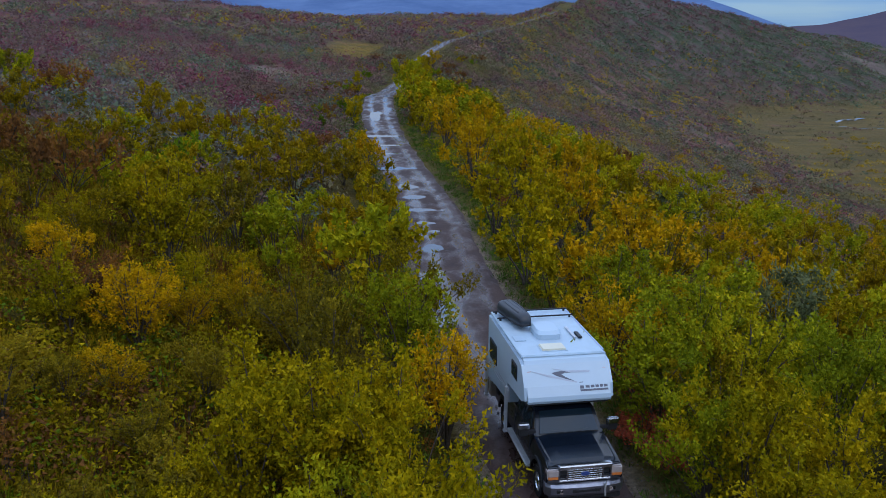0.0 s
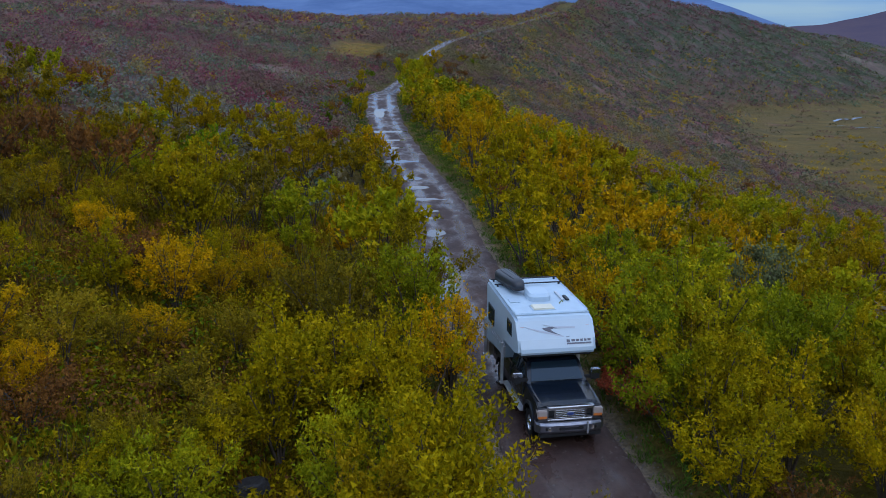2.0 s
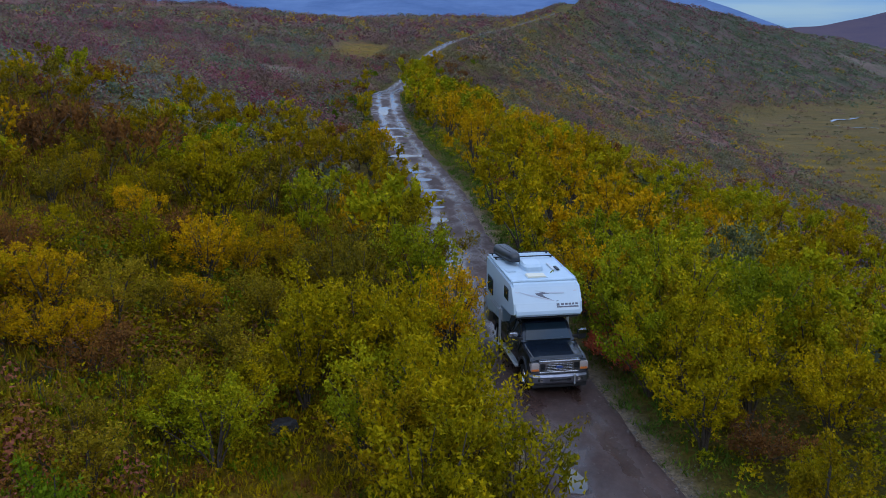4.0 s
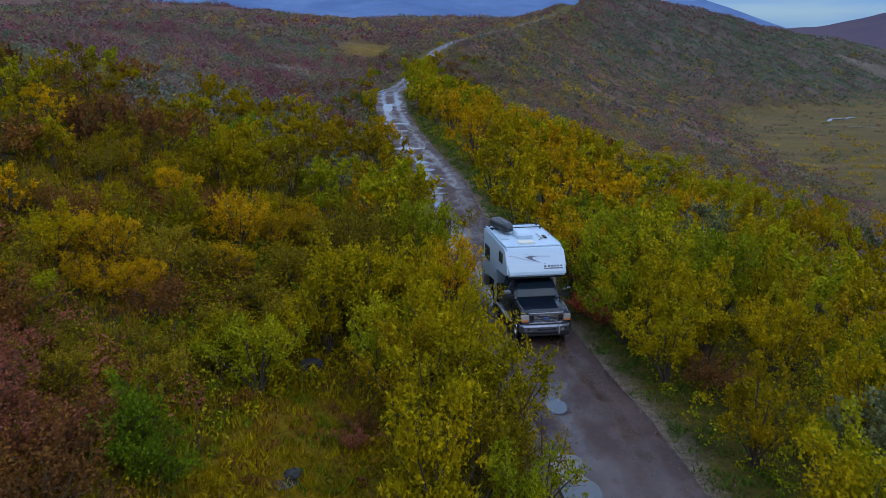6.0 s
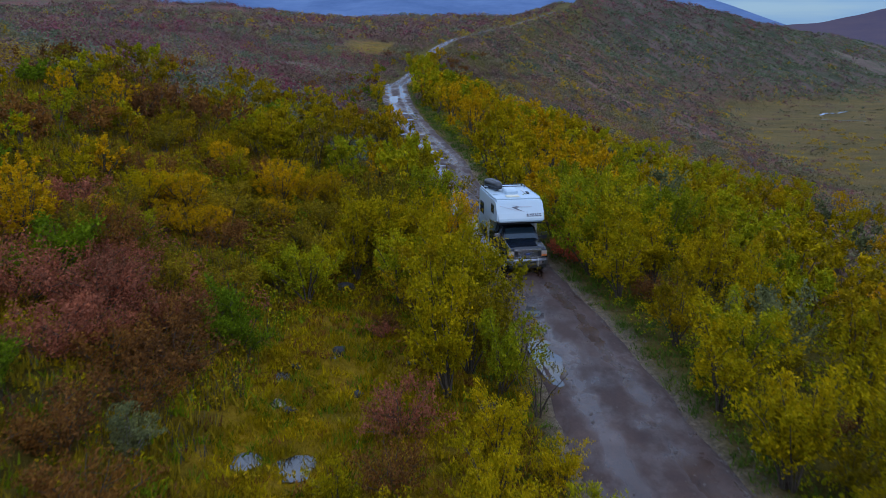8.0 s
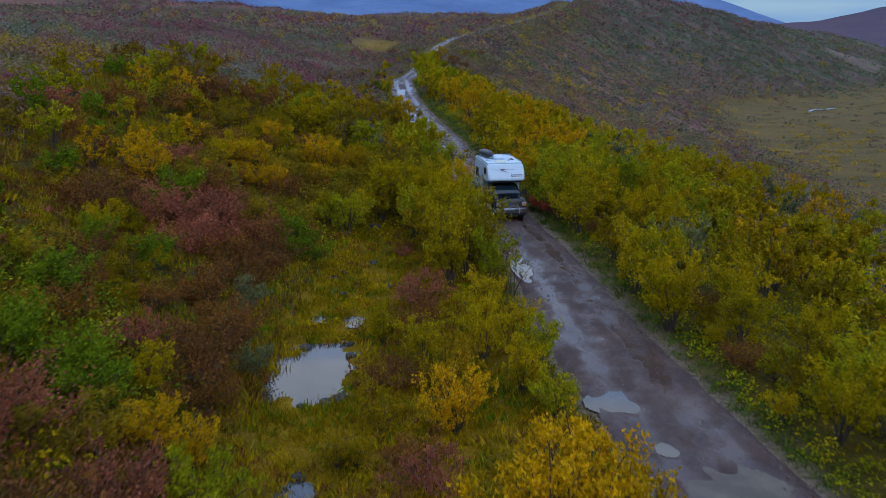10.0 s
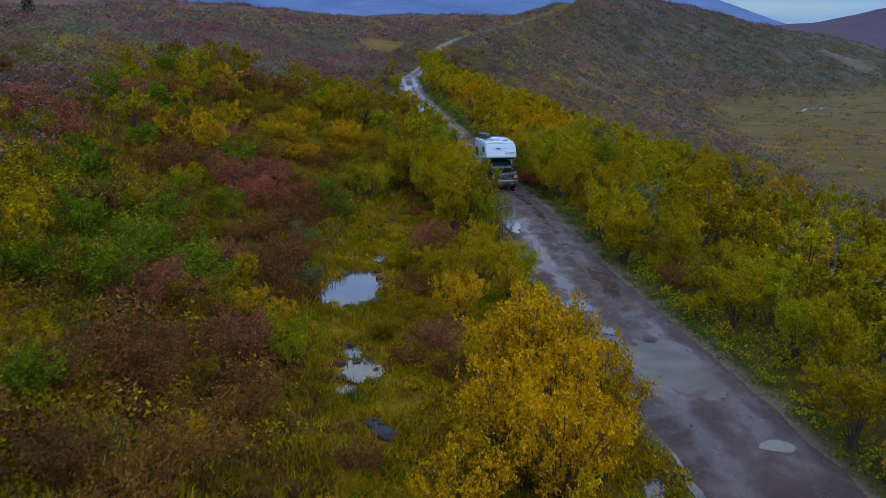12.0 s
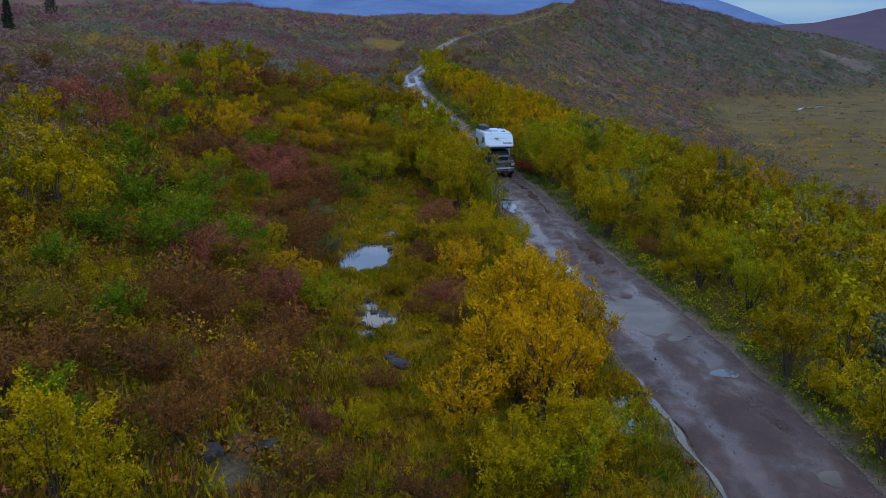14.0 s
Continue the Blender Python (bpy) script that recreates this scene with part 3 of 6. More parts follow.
def shrub_meshes(seed, h, r, stems, leaves, length, lean=0.55, low=0.14, width=0.55, twigs=6):
    """A many-stemmed shrub or small tree: one mesh of stems, one of leaves set along upright shoots at the twig ends."""
    rs = np.random.RandomState(seed)
    sv, sf, off, tips, wts = [], [], 0, [], []
    for s in range(stems):
        ang = 2 * math.pi * (s + rs.uniform(-0.35, 0.35)) / stems
        reach = r * rs.uniform(0.25, 0.95) * (1 if s else 0.2)
        top = h * rs.uniform(0.66, 1.0) * (1 - 0.30 * reach / r)
        t = np.linspace(0, 1, 6)
        bend = t ** (1.0 + lean)
        px = np.cos(ang) * (0.08 + reach * bend) + np.cumsum(rs.normal(0, 0.04 * r, 6)) * t
        py = np.sin(ang) * (0.08 + reach * bend) + np.cumsum(rs.normal(0, 0.04 * r, 6)) * t
        pts = np.stack([px, py, top * t - 0.12 * (1 - t)], 1)
        v, f = tube_path(pts, 0.014 * h * rs.uniform(0.6, 1.0), 0.010, 4)
        sv.append(v), sf.append(f + off)
        off += len(v)
        for k in range(twigs):
            q = rs.uniform(low, 1.0) ** 0.8
            base = np.array([np.interp(q, t, pts[:, i]) for i in range(3)])
            out = rs.normal(size=3)
            out[:2] += 0.9 * np.array([np.cos(ang), np.sin(ang)])
            out[2] = abs(out[2]) * 0.6 + 0.35
            out /= np.linalg.norm(out)
            ln = r * rs.uniform(0.22, 0.5) * (1.15 - 0.5 * q)
            end = base + out * ln + np.array([0, 0, 0.12 * ln])
            v, f = tube_path([base, end], 0.010, 0.004, 3)
            sv.append(v), sf.append(f + off)
            off += len(v)
            for w in (0.4, 0.7, 1.0):
                tips.append(base + (end - base) * w)
                wts.append(rs.uniform(0.15, 1.0) * (0.6 + 0.4 * w))
        tips.append(pts[-1])
        wts.append(0.9)
    tips, wts = np.array(tips), np.array(wts)
    # shoots: short upright sprays round the twig ends, with leaves all along them
    per = 9
    n = leaves // per
    pick = rs.choice(len(tips), size=n, p=wts / wts.sum())
    foot = tips[pick] + rs.normal(0, 0.065 * r, (n, 3))
    way = rs.normal(0, 0.42, (n, 3)) + np.array([0, 0, 0.85])
    mid = np.array([0, 0, h * 0.45])
    way += 0.35 * (foot - mid) / (np.linalg.norm(foot - mid, axis=1, keepdims=True) + 1e-6)
    way /= np.linalg.norm(way, axis=1, keepdims=True)
    reach = rs.uniform(0.10, 0.24, n) * (0.5 + 0.25 * r)
    q = np.tile(np.linspace(-0.25, 1.0, per), n)
    cen = np.repeat(foot, per, 0) + np.repeat(way * reach[:, None], per, 0) * q[:, None] * 1.5 + rs.normal(0, 0.055, (n * per, 3))
    cen[:, 2] = np.maximum(cen[:, 2], 0.06)
    lv, lf = leaf_quads(rs, cen, length, length * width, along=np.repeat(way, per, 0))
    stem_mesh = mesh_from("stem", np.concatenate(sv), np.concatenate(sf))
    leaf_mesh = mesh_from("crown", lv, lf)
    return stem_mesh, leaf_mesh


def shrub(name, seed, h, r, stems, leaves, length, tone, label, category, group, bark=None, **kw):
    sm, lm = shrub_meshes(seed, h, r, stems, leaves, length, **kw)
    sm.materials.append(bark or M_BARK)
    lm.materials.append(LEAF[tone])
    root = tagged(new(name), label, category, group)
    for nm, me in (("stem", sm), ("crown", lm)):
        o = new(nm, me)
        o.parent = root
    return root


# each kind: builder settings; the first of each kind is placed like its copies
KINDS = {
    "yellow": dict(name="willow_tree", tone="yellow", label="bushy willow tree with golden yellow autumn leaves", n=4, h=4.6, r=2.0, stems=10, leaves=5000, low=0.25),
    "green": dict(name="willow_tree", tone="green", label="bushy willow tree still mostly green beside the track", n=3, h=4.3, r=2.0, stems=10, leaves=5000, low=0.25),
    "olive": dict(name="willow_tree", tone="olive", label="bushy willow tree with olive and dull yellow leaves", n=4, h=4.4, r=2.0, stems=10, leaves=4500, low=0.25),
    "dull": dict(name="willow_tree", tone="dull", label="bushy willow tree with dull olive-brown fading leaves", n=4, h=4.2, r=2.0, stems=11, leaves=4300, low=0.25),
    "orange": dict(name="willow_tree", tone="orange", label="bushy willow tree with deep orange-yellow autumn leaves", n=3, h=4.6, r=1.9, stems=20, leaves=5000, low=0.2),
    "grey": dict(name="willow_shrub", tone="grey", label="grey-green willow shrub with pale bare twigs", n=2, h=3.0, r=1.6, stems=9, leaves=2900, bark="pale"),
    "red": dict(name="dwarf_birch", tone="red", label="low dwarf birch shrub with crimson leaves", n=3, h=1.7, r=1.5, stems=11, leaves=3400, length=0.12),
    "rust": dict(name="dwarf_birch", tone="rust", label="low dwarf birch shrub with rusty brown leaves", n=3, h=1.5, r=1.4, stems=11, leaves=3000, length=0.12),
    "scarlet": dict(name="dwarf_birch", tone="scarlet", label="small scarlet dwarf birch on the track verge", n=2, h=1.3, r=1.0, stems=10, leaves=2000, length=0.12),
    "sapling": dict(name="willow_sapling", tone="dull", label="thin willow sapling nearly bare of leaves at the track edge", n=2, h=3.4, r=1.8, stems=5, leaves=420, length=0.14, low=0.4),
    "low_green": dict(name="willow_shrub", tone="fresh", label="low bright green willow shrub", n=2, h=1.7, r=1.4, stems=9, leaves=3200, length=0.14),
}
NEAR, FAR = 0, 1  # fine leaves for plants close to the flight line, coarser ones further off
PROTO = {}
for ki, (key, kd) in enumerate(KINDS.items()):
    for lod in (NEAR, FAR):
        PROTO[key, lod] = []
        for i in range(kd["n"]):
            rs = np.random.RandomState(100 * ki + i)
            size = kd.get("length", 0.185)
            PROTO[key, lod].append(shrub(kd["name"], 100 * ki + i, kd["h"] * rs.uniform(0.9, 1.1), kd["r"] * rs.uniform(0.9, 1.15), kd["stems"] if lod == NEAR else max(5, int(kd["stems"] * 0.65)),
                                         int(kd["leaves"] * (1.0 if lod == NEAR else 0.27)), size * (0.70 if lod == NEAR else 1.22), kd["tone"], kd["label"],
                                         "shrub" if kd["h"] < 3.5 else "tree", kd["tone"] + " shrubs along the track", M_BARK_PALE if kd.get("bark") else M_BARK, twigs=6 if lod == NEAR else 3, low=kd.get("low", 0.14)))
USED = {k: 0 for k in PROTO}
PLACED, PLANTS = [], []


def plant(key, x, y, top=None, size=None, spin=None, tight=False):
    """Set one shrub on the ground; top: the height of its crown in metres."""
    lod = NEAR if y < 33 and -17 < x < 14 else FAR
    i = USED[key, lod]
    USED[key, lod] += 1
    rs = np.random.RandomState(7000 + 131 * len(PLACED))
    proto = PROTO[key, lod][i % len(PROTO[key, lod])]
    s = (top / KINDS[key]["h"]) if top else (size or rs.uniform(0.75, 1.1))
    w = s ** 0.8 * rs.uniform(0.9, 1.12)
    # keep crowns off the track
    rx_, room = float(road_x(y)), float(road_half(y)) + 0.35 + (0.2 if tight else 0.45) * w * KINDS[key]["r"]
    if 10 < y < 30 and x > rx_:
        room += 0.4
    if abs(x - rx_) < room:
        x = rx_ + math.copysign(room, x - rx_)
    z = hz(x, y) - 0.04
    m = Matrix.Translation((x, y, z)) @ Matrix.Rotation(rs.uniform(0, 6.28) if spin is None else spin, 4, "Z") @ Matrix.Rotation(rs.normal(0, 0.05), 4, "X")
    ob = proto if i < len(PROTO[key, lod]) else copy_thing(proto, m)
    ob.matrix_basis = m @ Matrix.Diagonal((w, w, s, 1))
    PLACED.append((x, y, w * KINDS[key]["r"]))
    PLANTS.append((ob, key, x, y))


def clear(x, y, gap):
    return all((x - a) ** 2 + (y - b_) ** 2 > (gap + 0.45 * r_) ** 2 for a, b_, r_ in PLACED)


# trees and shrubs that stand out, as (kind, x, y, height)
UPHILL_FAR = [
    ("orange", 0.3, 23.7, 4), ("yellow", -1.7, 20.0, 4.6), ("yellow", -3.0, 19.7, 4.4), ("yellow", -4.6, 18.8, 4.2), ("yellow", -0.8, 18.3, 4.2), ("dull", -6.2, 18.6, 2.6),
    ("dull", -7.8, 16.8, 2.2), ("dull", -4.8, 28.3, 4), ("dull", -3.3, 25.6, 4), ("yellow", -6.5, 62.6, 3.6), ("olive", -9.4, 55.9, 3.8), ("olive", -10.0, 46.6, 3.8),
    ("yellow", -13.6, 55.9, 3.4), ("yellow", -16.2, 56.4, 3.2), ("yellow", -12.9, 67.0, 3.4), ("olive", -13.2, 32.0, 2.8), ("orange", -12.9, 29.2, 2.6), ("orange", -8.6, 28.7, 2.4),
    ("orange", -7.3, 31.1, 2.2), ("yellow", -7.8, 86.1, 3.6), ("green", -3.1, 91.7, 5.0), ("green", -3.2, 33.6, 5.7), ("yellow", -10.4, 32.7, 5.0), ("dull", -7.0, 24.4, 2.4),
]
UPHILL_FAR_MORE = [
    ("orange", -9.0, 22.8, 2.0), ("dull", -10.0, 22.0, 1.8), ("dull", -7.7, 21.1, 1.8), ("rust", -10.6, 17.2, 1.8),
]
DOWNHILL_FAR = [
    ("orange", 2.1, 58.8, 5), ("yellow", 4.5, 60.6, 5), ("orange", 7.9, 56.8, 5), ("yellow", 8.8, 51.5, 4.6), ("yellow", 3.7, 39.0, 4.5), ("yellow", 2.4, 48.2, 4.4),
    ("orange", 6.1, 36.3, 4.5), ("orange", 5.2, 28.1, 4.5), ("yellow", 4.4, 33.7, 4), ("yellow", 7.4, 33.4, 4), ("green", 22.1, 60.0, 3.5), ("olive", 11.1, 40.6, 3.6),
    ("green", 8.8, 28.5, 4.5), ("grey", 12.4, 30.2, 4.5), ("green", 5.5, 24.1, 4), ("yellow", 7.4, 19.8, 4.5), ("yellow", 9.3, 18.6, 4.2), ("green", 12.0, 25.5, 4.2),
    ("yellow", 22.9, 53.1, 3.4), ("olive", 22.3, 44.5, 3.8), ("yellow", 13.8, 41.6, 3.4), ("green", 9.0, 24.5, 4.4), ("green", 7.1, 25.2, 4.4), ("green", 5.1, 20.3, 3.6),
]
DOWNHILL_FAR_MORE = [
    ("rust", 19.2, 95.2, 3), ("yellow", -1.2, 79.5, 3.8), ("olive", 18.4, 72.0, 3), ("olive", 20.0, 66.5, 3),
]
DOWNHILL_MID = [
    ("grey", 12.0, 9.5, 3.4), ("yellow", 8.2, 4.9, 4), ("yellow", 8.9, 0.0, 4), ("yellow", 20.5, 23.1, 3.6), ("yellow", 7.5, 0.2, 3.4), ("yellow", 12.3, 3.7, 4),
    ("olive", 12.6, 18.8, 4), ("yellow", 20.9, 30.1, 3.4), ("olive", 8.4, 10.7, 3.4), ("yellow", 7.3, 16.5, 3.8), ("green", 10.8, 22.7, 4.6),
]
DOWNHILL_NEAR = [
    ("olive", 14.5, 9.0, 3.6), ("yellow", 16.7, 2.8, 4), ("yellow", 21.8, 0.6, 4), ("green", 13.1, -13.5, 3.4), ("yellow", 14.1, -21.4, 4), ("olive", 12.1, -20.9, 3.6),
    ("yellow", 12.2, -27.5, 3.6), ("yellow", 11.7, -10.0, 3.4), ("olive", 31.4, 31.0, 3.6), ("yellow", 21.0, -8.0, 4), ("yellow", 12.4, 12.7, 4), ("olive", 26.9, 54.3, 3.4),
]
UPHILL_MID = [
    ("yellow", -4.6, 21.5, 4.3), ("yellow", -2.8, 19.3, 4.3), ("green", -6.4, 14.7, 3.0), ("yellow", -0.2, 14.6, 5), ("yellow", -0.4, 5.9, 4.6), ("orange", -16.7, 11.8, 3),
    ("orange", -12.4, 18.8, 2.6), ("red", -12.3, 8.3, 2.2), ("rust", -10.0, 7.4, 1.9), ("low_green", -8.6, 9.8, 2.2), ("red", -1.8, 3.1, 1.6), ("yellow", 0.7, -1.3, 2.4),
    ("yellow", 3.3, -0.1, 1.8), ("rust", -10.8, 0.3, 2.0), ("rust", -9.1, -2.5, 2.0), ("red", -12.4, 4.2, 2.2), ("rust", -2.0, -0.0, 1.4),
]
UPHILL_NEAR = [
    ("yellow", -19.3, -12.9, 4), ("yellow", -17.2, -14.4, 3.6), ("yellow", -18.7, -17.1, 3.8), ("yellow", -25.7, -0.1, 3.2), ("yellow", -27.1, 27.3, 3), ("orange", -17.7, 13.4, 2.8),
    ("orange", -19.4, 11.4, 2.6), ("green", -22.1, 13.1, 2.8), ("yellow", -14.1, 18.1, 2.8), ("olive", -10.8, 33.2, 4.8), ("low_green", -14.0, -10.4, 2.2), ("low_green", -13.9, -15.1, 2.2),
    ("low_green", -12.2, -10.0, 2.0), ("low_green", -14.9, -4.9, 2.0), ("low_green", -10.8, -11.5, 1.8), ("low_green", -16.8, -9.4, 2.2), ("red", -12.6, 8.0, 2.2), ("red", -14.8, 7.6, 2.2),
    ("red", -10.8, 8.0, 2.0), ("red", -8.6, -16.0, 2.2), ("rust", -9.4, -17.9, 2.0), ("rust", -7.9, -25.7, 1.8), ("rust", -8.7, -28.1, 1.8), ("rust", -10.1, -21.4, 2.0),
]
UPHILL_NEAR_MORE = [
    ("orange", -0.3, -9.3, 3.0), ("yellow", -3.2, -1.4, 1.8), ("yellow", -9.6, -36.0, 3.2), ("yellow", -8.6, -36.1, 2.8), ("olive", -3.9, -11.7, 1.3), ("orange", 2.5, -16.5, 4.6),
    ("orange", 2.1, -25.5, 4.6), ("orange", 0.8, -21.4, 4.2), ("orange", 4.1, -21.1, 4.0), ("orange", -0.5, -26.1, 3.0), ("yellow", 0.7, -29.9, 3.0), ("yellow", 3.4, -28.7, 2.6),
    ("yellow", -3.8, -27.4, 1.8), ("red", -23.5, 5.4, 1.8), ("red", -27.7, 10.5, 2.0), ("grey", -9.2, 0.7, 1.8), ("grey", -7.8, -4.9, 1.6), ("rust", -22.0, 15.4, 1.6),
]
for group_ in (UPHILL_FAR, UPHILL_FAR_MORE, DOWNHILL_FAR, DOWNHILL_FAR_MORE, DOWNHILL_MID, DOWNHILL_NEAR, UPHILL_MID, UPHILL_NEAR, UPHILL_NEAR_MORE):
    for key, x, y, h in group_:
        plant(key, x, y, h)
plant("scarlet", 6.2, 26.5, 1.3)
for x, y, h in ((2.2, 8.4, 3.4), (1.6, 13.4, 3.2), (2.6, 4.6, 2.6)):
    plant("sapling", x, y, h, tight=True)
ROADSIDE = [
    ("yellow", -0.6, 10.5, 4.4), ("olive", 0.4, 8.0, 3.8), ("yellow", 0.2, 12.8, 4.6), ("green", 1.4, 6.2, 3.2), ("yellow", 1.2, 10.2, 4.2), ("olive", -1.6, 13.2, 3.6),
    ("orange", 3.2, -18.6, 5.0), ("orange", 1.6, -18.8, 4.8), ("orange", 2.6, -21.5, 4.6), ("orange", 1.4, -23.6, 3.8), ("orange", 3.6, -23.6, 3.6), ("yellow", 2.4, -28.0, 3.0), ("green", 2.5, -30.4, 2.6), ("yellow", 0.9, -31.2, 2.8), ("green", 4.2, -27.6, 2.2), ("olive", -0.2, -28.6, 2.4), ("olive", 3.4, -32.0, 2.2), ("rust", -2.0, -30.6, 1.4), ("olive", -3.6, -32.0, 1.8),
    ("yellow", 0.8, -3.5, 2.6), ("yellow", 2.0, -6.5, 2.4), ("green", 3.2, -3.5, 2.2), ("green", 3.0, -8.0, 2.0), ("yellow", 1.0, 1.5, 2.4), ("olive", -0.6, -6.8, 2.6),
    ("rust", -2.9, 12.8, 0.7), ("rust", -6.8, 13.6, 0.6), ("red", -1.2, -13.0, 1.2), ("rust", -2.2, -6.0, 1.2), ("yellow", -1.5, -4.0, 2.2), ("olive", -2.6, -9.5, 1.5),
    ("rust", -1.6, -11.5, 1.0), ("rust", -2.4, -14.5, 0.9), ("olive", -3.3, -11.5, 1.2), ("rust", -0.8, -15.5, 0.9), ("rust", -3.6, -22.5, 1.0), ("red", -5.2, -27.0, 0.9),
]
for key, x, y, h in ROADSIDE:
    plant(key, x, y, h)

SLOPE_SHRUBS = [
    ("red", -12.4, 7.8, 2.0), ("red", -10.5, 7.1, 1.9), ("rust", -11.2, 4.8, 1.9), ("rust", -9.4, 5.6, 1.8), ("rust", -9.7, 3.4, 1.8), ("rust", -10.1, 9.2, 1.7),
    ("red", -12.0, 5.9, 1.8), ("low_green", -9.0, 10.6, 2.2), ("low_green", -8.0, 8.8, 1.8), ("orange", -13.4, 19.4, 2.4), ("orange", -11.9, 17.5, 2.2), ("dull", -14.3, 15.2, 2.2),
    ("orange", -11.1, 18.3, 2.0), ("yellow", -17.6, 20.3, 2.4), ("yellow", -14.3, 23.5, 2.6), ("red", -12.8, 10.6, 1.6), ("yellow", -7.8, 15.4, 2.4), ("yellow", -6.0, 17.3, 2.6),
    ("dull", -10.1, 21.8, 2.4), ("rust", -12.2, 28.1, 2.0), ("green", -13.2, 14.6, 2.0), ("orange", -15.0, 14.1, 1.8), ("dull", -11.8, 12.6, 1.8), ("dull", -9.6, 13.8, 1.8),
    ("dull", -14.3, -26.5, 1.6), ("low_green", -12.4, -24.8, 1.6), ("rust", -12.6, -28.9, 1.6), ("rust", -10.3, -27.8, 1.6), ("rust", -8.9, -28.6, 1.4), ("orange", -18.5, -18.1, 1.8),
    ("low_green", -16.1, -16.0, 2.0), ("rust", -11.6, -19.3, 1.6), ("orange", -8.4, -24.3, 1.5), ("rust", -7.5, -20.9, 1.4),     ("rust", -4.7, -30.9, 1.3), ("dull", -9.0, -32.4, 1.3), ("low_green", -2.7, -30.3, 1.8), ("dull", -3.7, -27.9, 1.6), ("rust", -11.1, -20.4, 1.7), ("dull", -9.0, -20.1, 1.6),
    ("rust", -13.7, -15.5, 1.7),
]
DOWNHILL_EDGE = [
    ("olive", 55.3, 144.6, 3.0), ("yellow", 52.1, 151.0, 3.0), ("green", 49.8, 111.4, 3.0), ("yellow", 40.1, 76.9, 3.0), ("orange", 41.4, 70.4, 3.0), ("yellow", 34.9, 53.7, 3.2),
    ("grey", 33.3, 56.3, 2.8), ("yellow", 28.7, 54.5, 3.4), ("green", 25.7, 55.5, 3.4), ("yellow", 23.6, 36.4, 3.4), ("olive", 24.2, 32.6, 3.4), ("orange", 43.4, 139.2, 2.6),
    ("green", 23.9, 40.7, 3.2), ("yellow", 30.0, 68.5, 3.0), ("orange", 32.6, 66.0, 3.0), ("green", 29.4, 74.4, 3.2), ("yellow", 29.4, 55.8, 3.2), ("olive", 22.5, 45.9, 3.2),
    ("yellow", 36.0, 116.3, 2.6), ("rust", 37.6, 105.1, 2.0), ("orange", 37.8, 140.9, 2.4), ("yellow", 46.9, 62.4, 3.0), ("olive", 51.6, 57.9, 3.0), ("olive", 43.5, 67.2, 3.0),
    ("yellow", 32.9, 22.6, 3.2), ("green", 43.1, 85.4, 2.8), ("yellow", 35.8, 22.4, 3.2), ("yellow", 43.4, 105.3, 2.6),
]
for key, x, y, h in SLOPE_SHRUBS + DOWNHILL_EDGE:
    if all((x - a) ** 2 + (y - b_) ** 2 > 0.8 for a, b_, r_ in PLACED):
        plant(key, x, y, h)

# trees that lean over the uphill edge of the track, and small red shrubs on its verges
for key, y, h in (("green", 27.0, 4.6), ("olive", 30.5, 4.8), ("yellow", 34.5, 4.8), ("green", 39.0, 4.4), ("olive", 44.0, 4.2), ("yellow", 49.5, 4.0), ("olive", 56.0, 3.6), ("orange", 61.0, 3.8), ("olive", 67.0, 3.2)):
    plant(key, float(road_x(y)) - 3.6, y, h)
for key, x, y, h in (("scarlet", 5.7, 23.6, 1.2), ("scarlet", 6.2, 22.2, 1.0), ("red", -1.0, 33.8, 1.4), ("rust", -12.3, 28.1, 1.8), ("red", -2.9, 11.8, 0.7)):
    plant(key, x, y, h, tight=True)

# the thickets along the track
rng = random.Random(11)


def thicket(count, y_lo, y_hi, u_lo, u_hi, kinds, gap, h_lo, h_hi, tries=40):
    names, weights = zip(*kinds)
    made = 0
    for _ in range(count * tries):
        if made >= count:
            break
        y = rng.uniform(y_lo, y_hi)
        u = rng.uniform(u_lo, u_hi)
        x = float(road_x(y)) + u
        if not clear(x, y, gap) or any(((x - p[0]) / (p[2] + 1.5)) ** 2 + ((y - p[1]) / (p[3] + 3.0)) ** 2 < 1 for p in POOLS[:7]):
            continue
        plant(rng.choices(names, weights)[0], x, y, rng.uniform(h_lo, h_hi))
        made += 1


thicket(30, -40, 2, 4.4, 10, [("yellow", 5), ("olive", 3), ("green", 2), ("grey", 1)], 0.9, 2.6, 3.8)
thicket(34, 2, 36, 4.4, 16, [("yellow", 5), ("green", 4), ("olive", 2)], 0.9, 3.0, 4.4)
thicket(34, 34, 76, 4.2, 18, [("yellow", 6), ("orange", 3), ("olive", 2), ("green", 1)], 1.0, 3.0, 4.6)
thicket(16, 16, 42, -16, -4.4, [("yellow", 3), ("dull", 6), ("green", 3), ("orange", 1)], 1.0, 2.4, 3.8)
thicket(20, 40, 60, -18, -4.2, [("yellow", 4), ("olive", 5), ("dull", 2), ("green", 2)], 1.0, 2.4, 3.6)
thicket(46, 27, 62, -27, -7, [("yellow", 3), ("dull", 3), ("olive", 4), ("orange", 1), ("green", 2), ("rust", 3)], 0.9, 1.8, 3.2)
thicket(16, 60, 100, -12, -4.4, [("olive", 3), ("rust", 4), ("low_green", 2)], 1.0, 1.0, 1.6)
thicket(44, -42, 60, 3.7, 6.2, [("olive", 3), ("yellow", 3), ("rust", 1), ("green", 2)], 0.25, 0.8, 1.7)
thicket(30, -40, 32, -40, -18, [("olive", 3), ("rust", 4), ("red", 3), ("yellow", 2), ("low_green", 1)], 1.0, 1.3, 2.4)
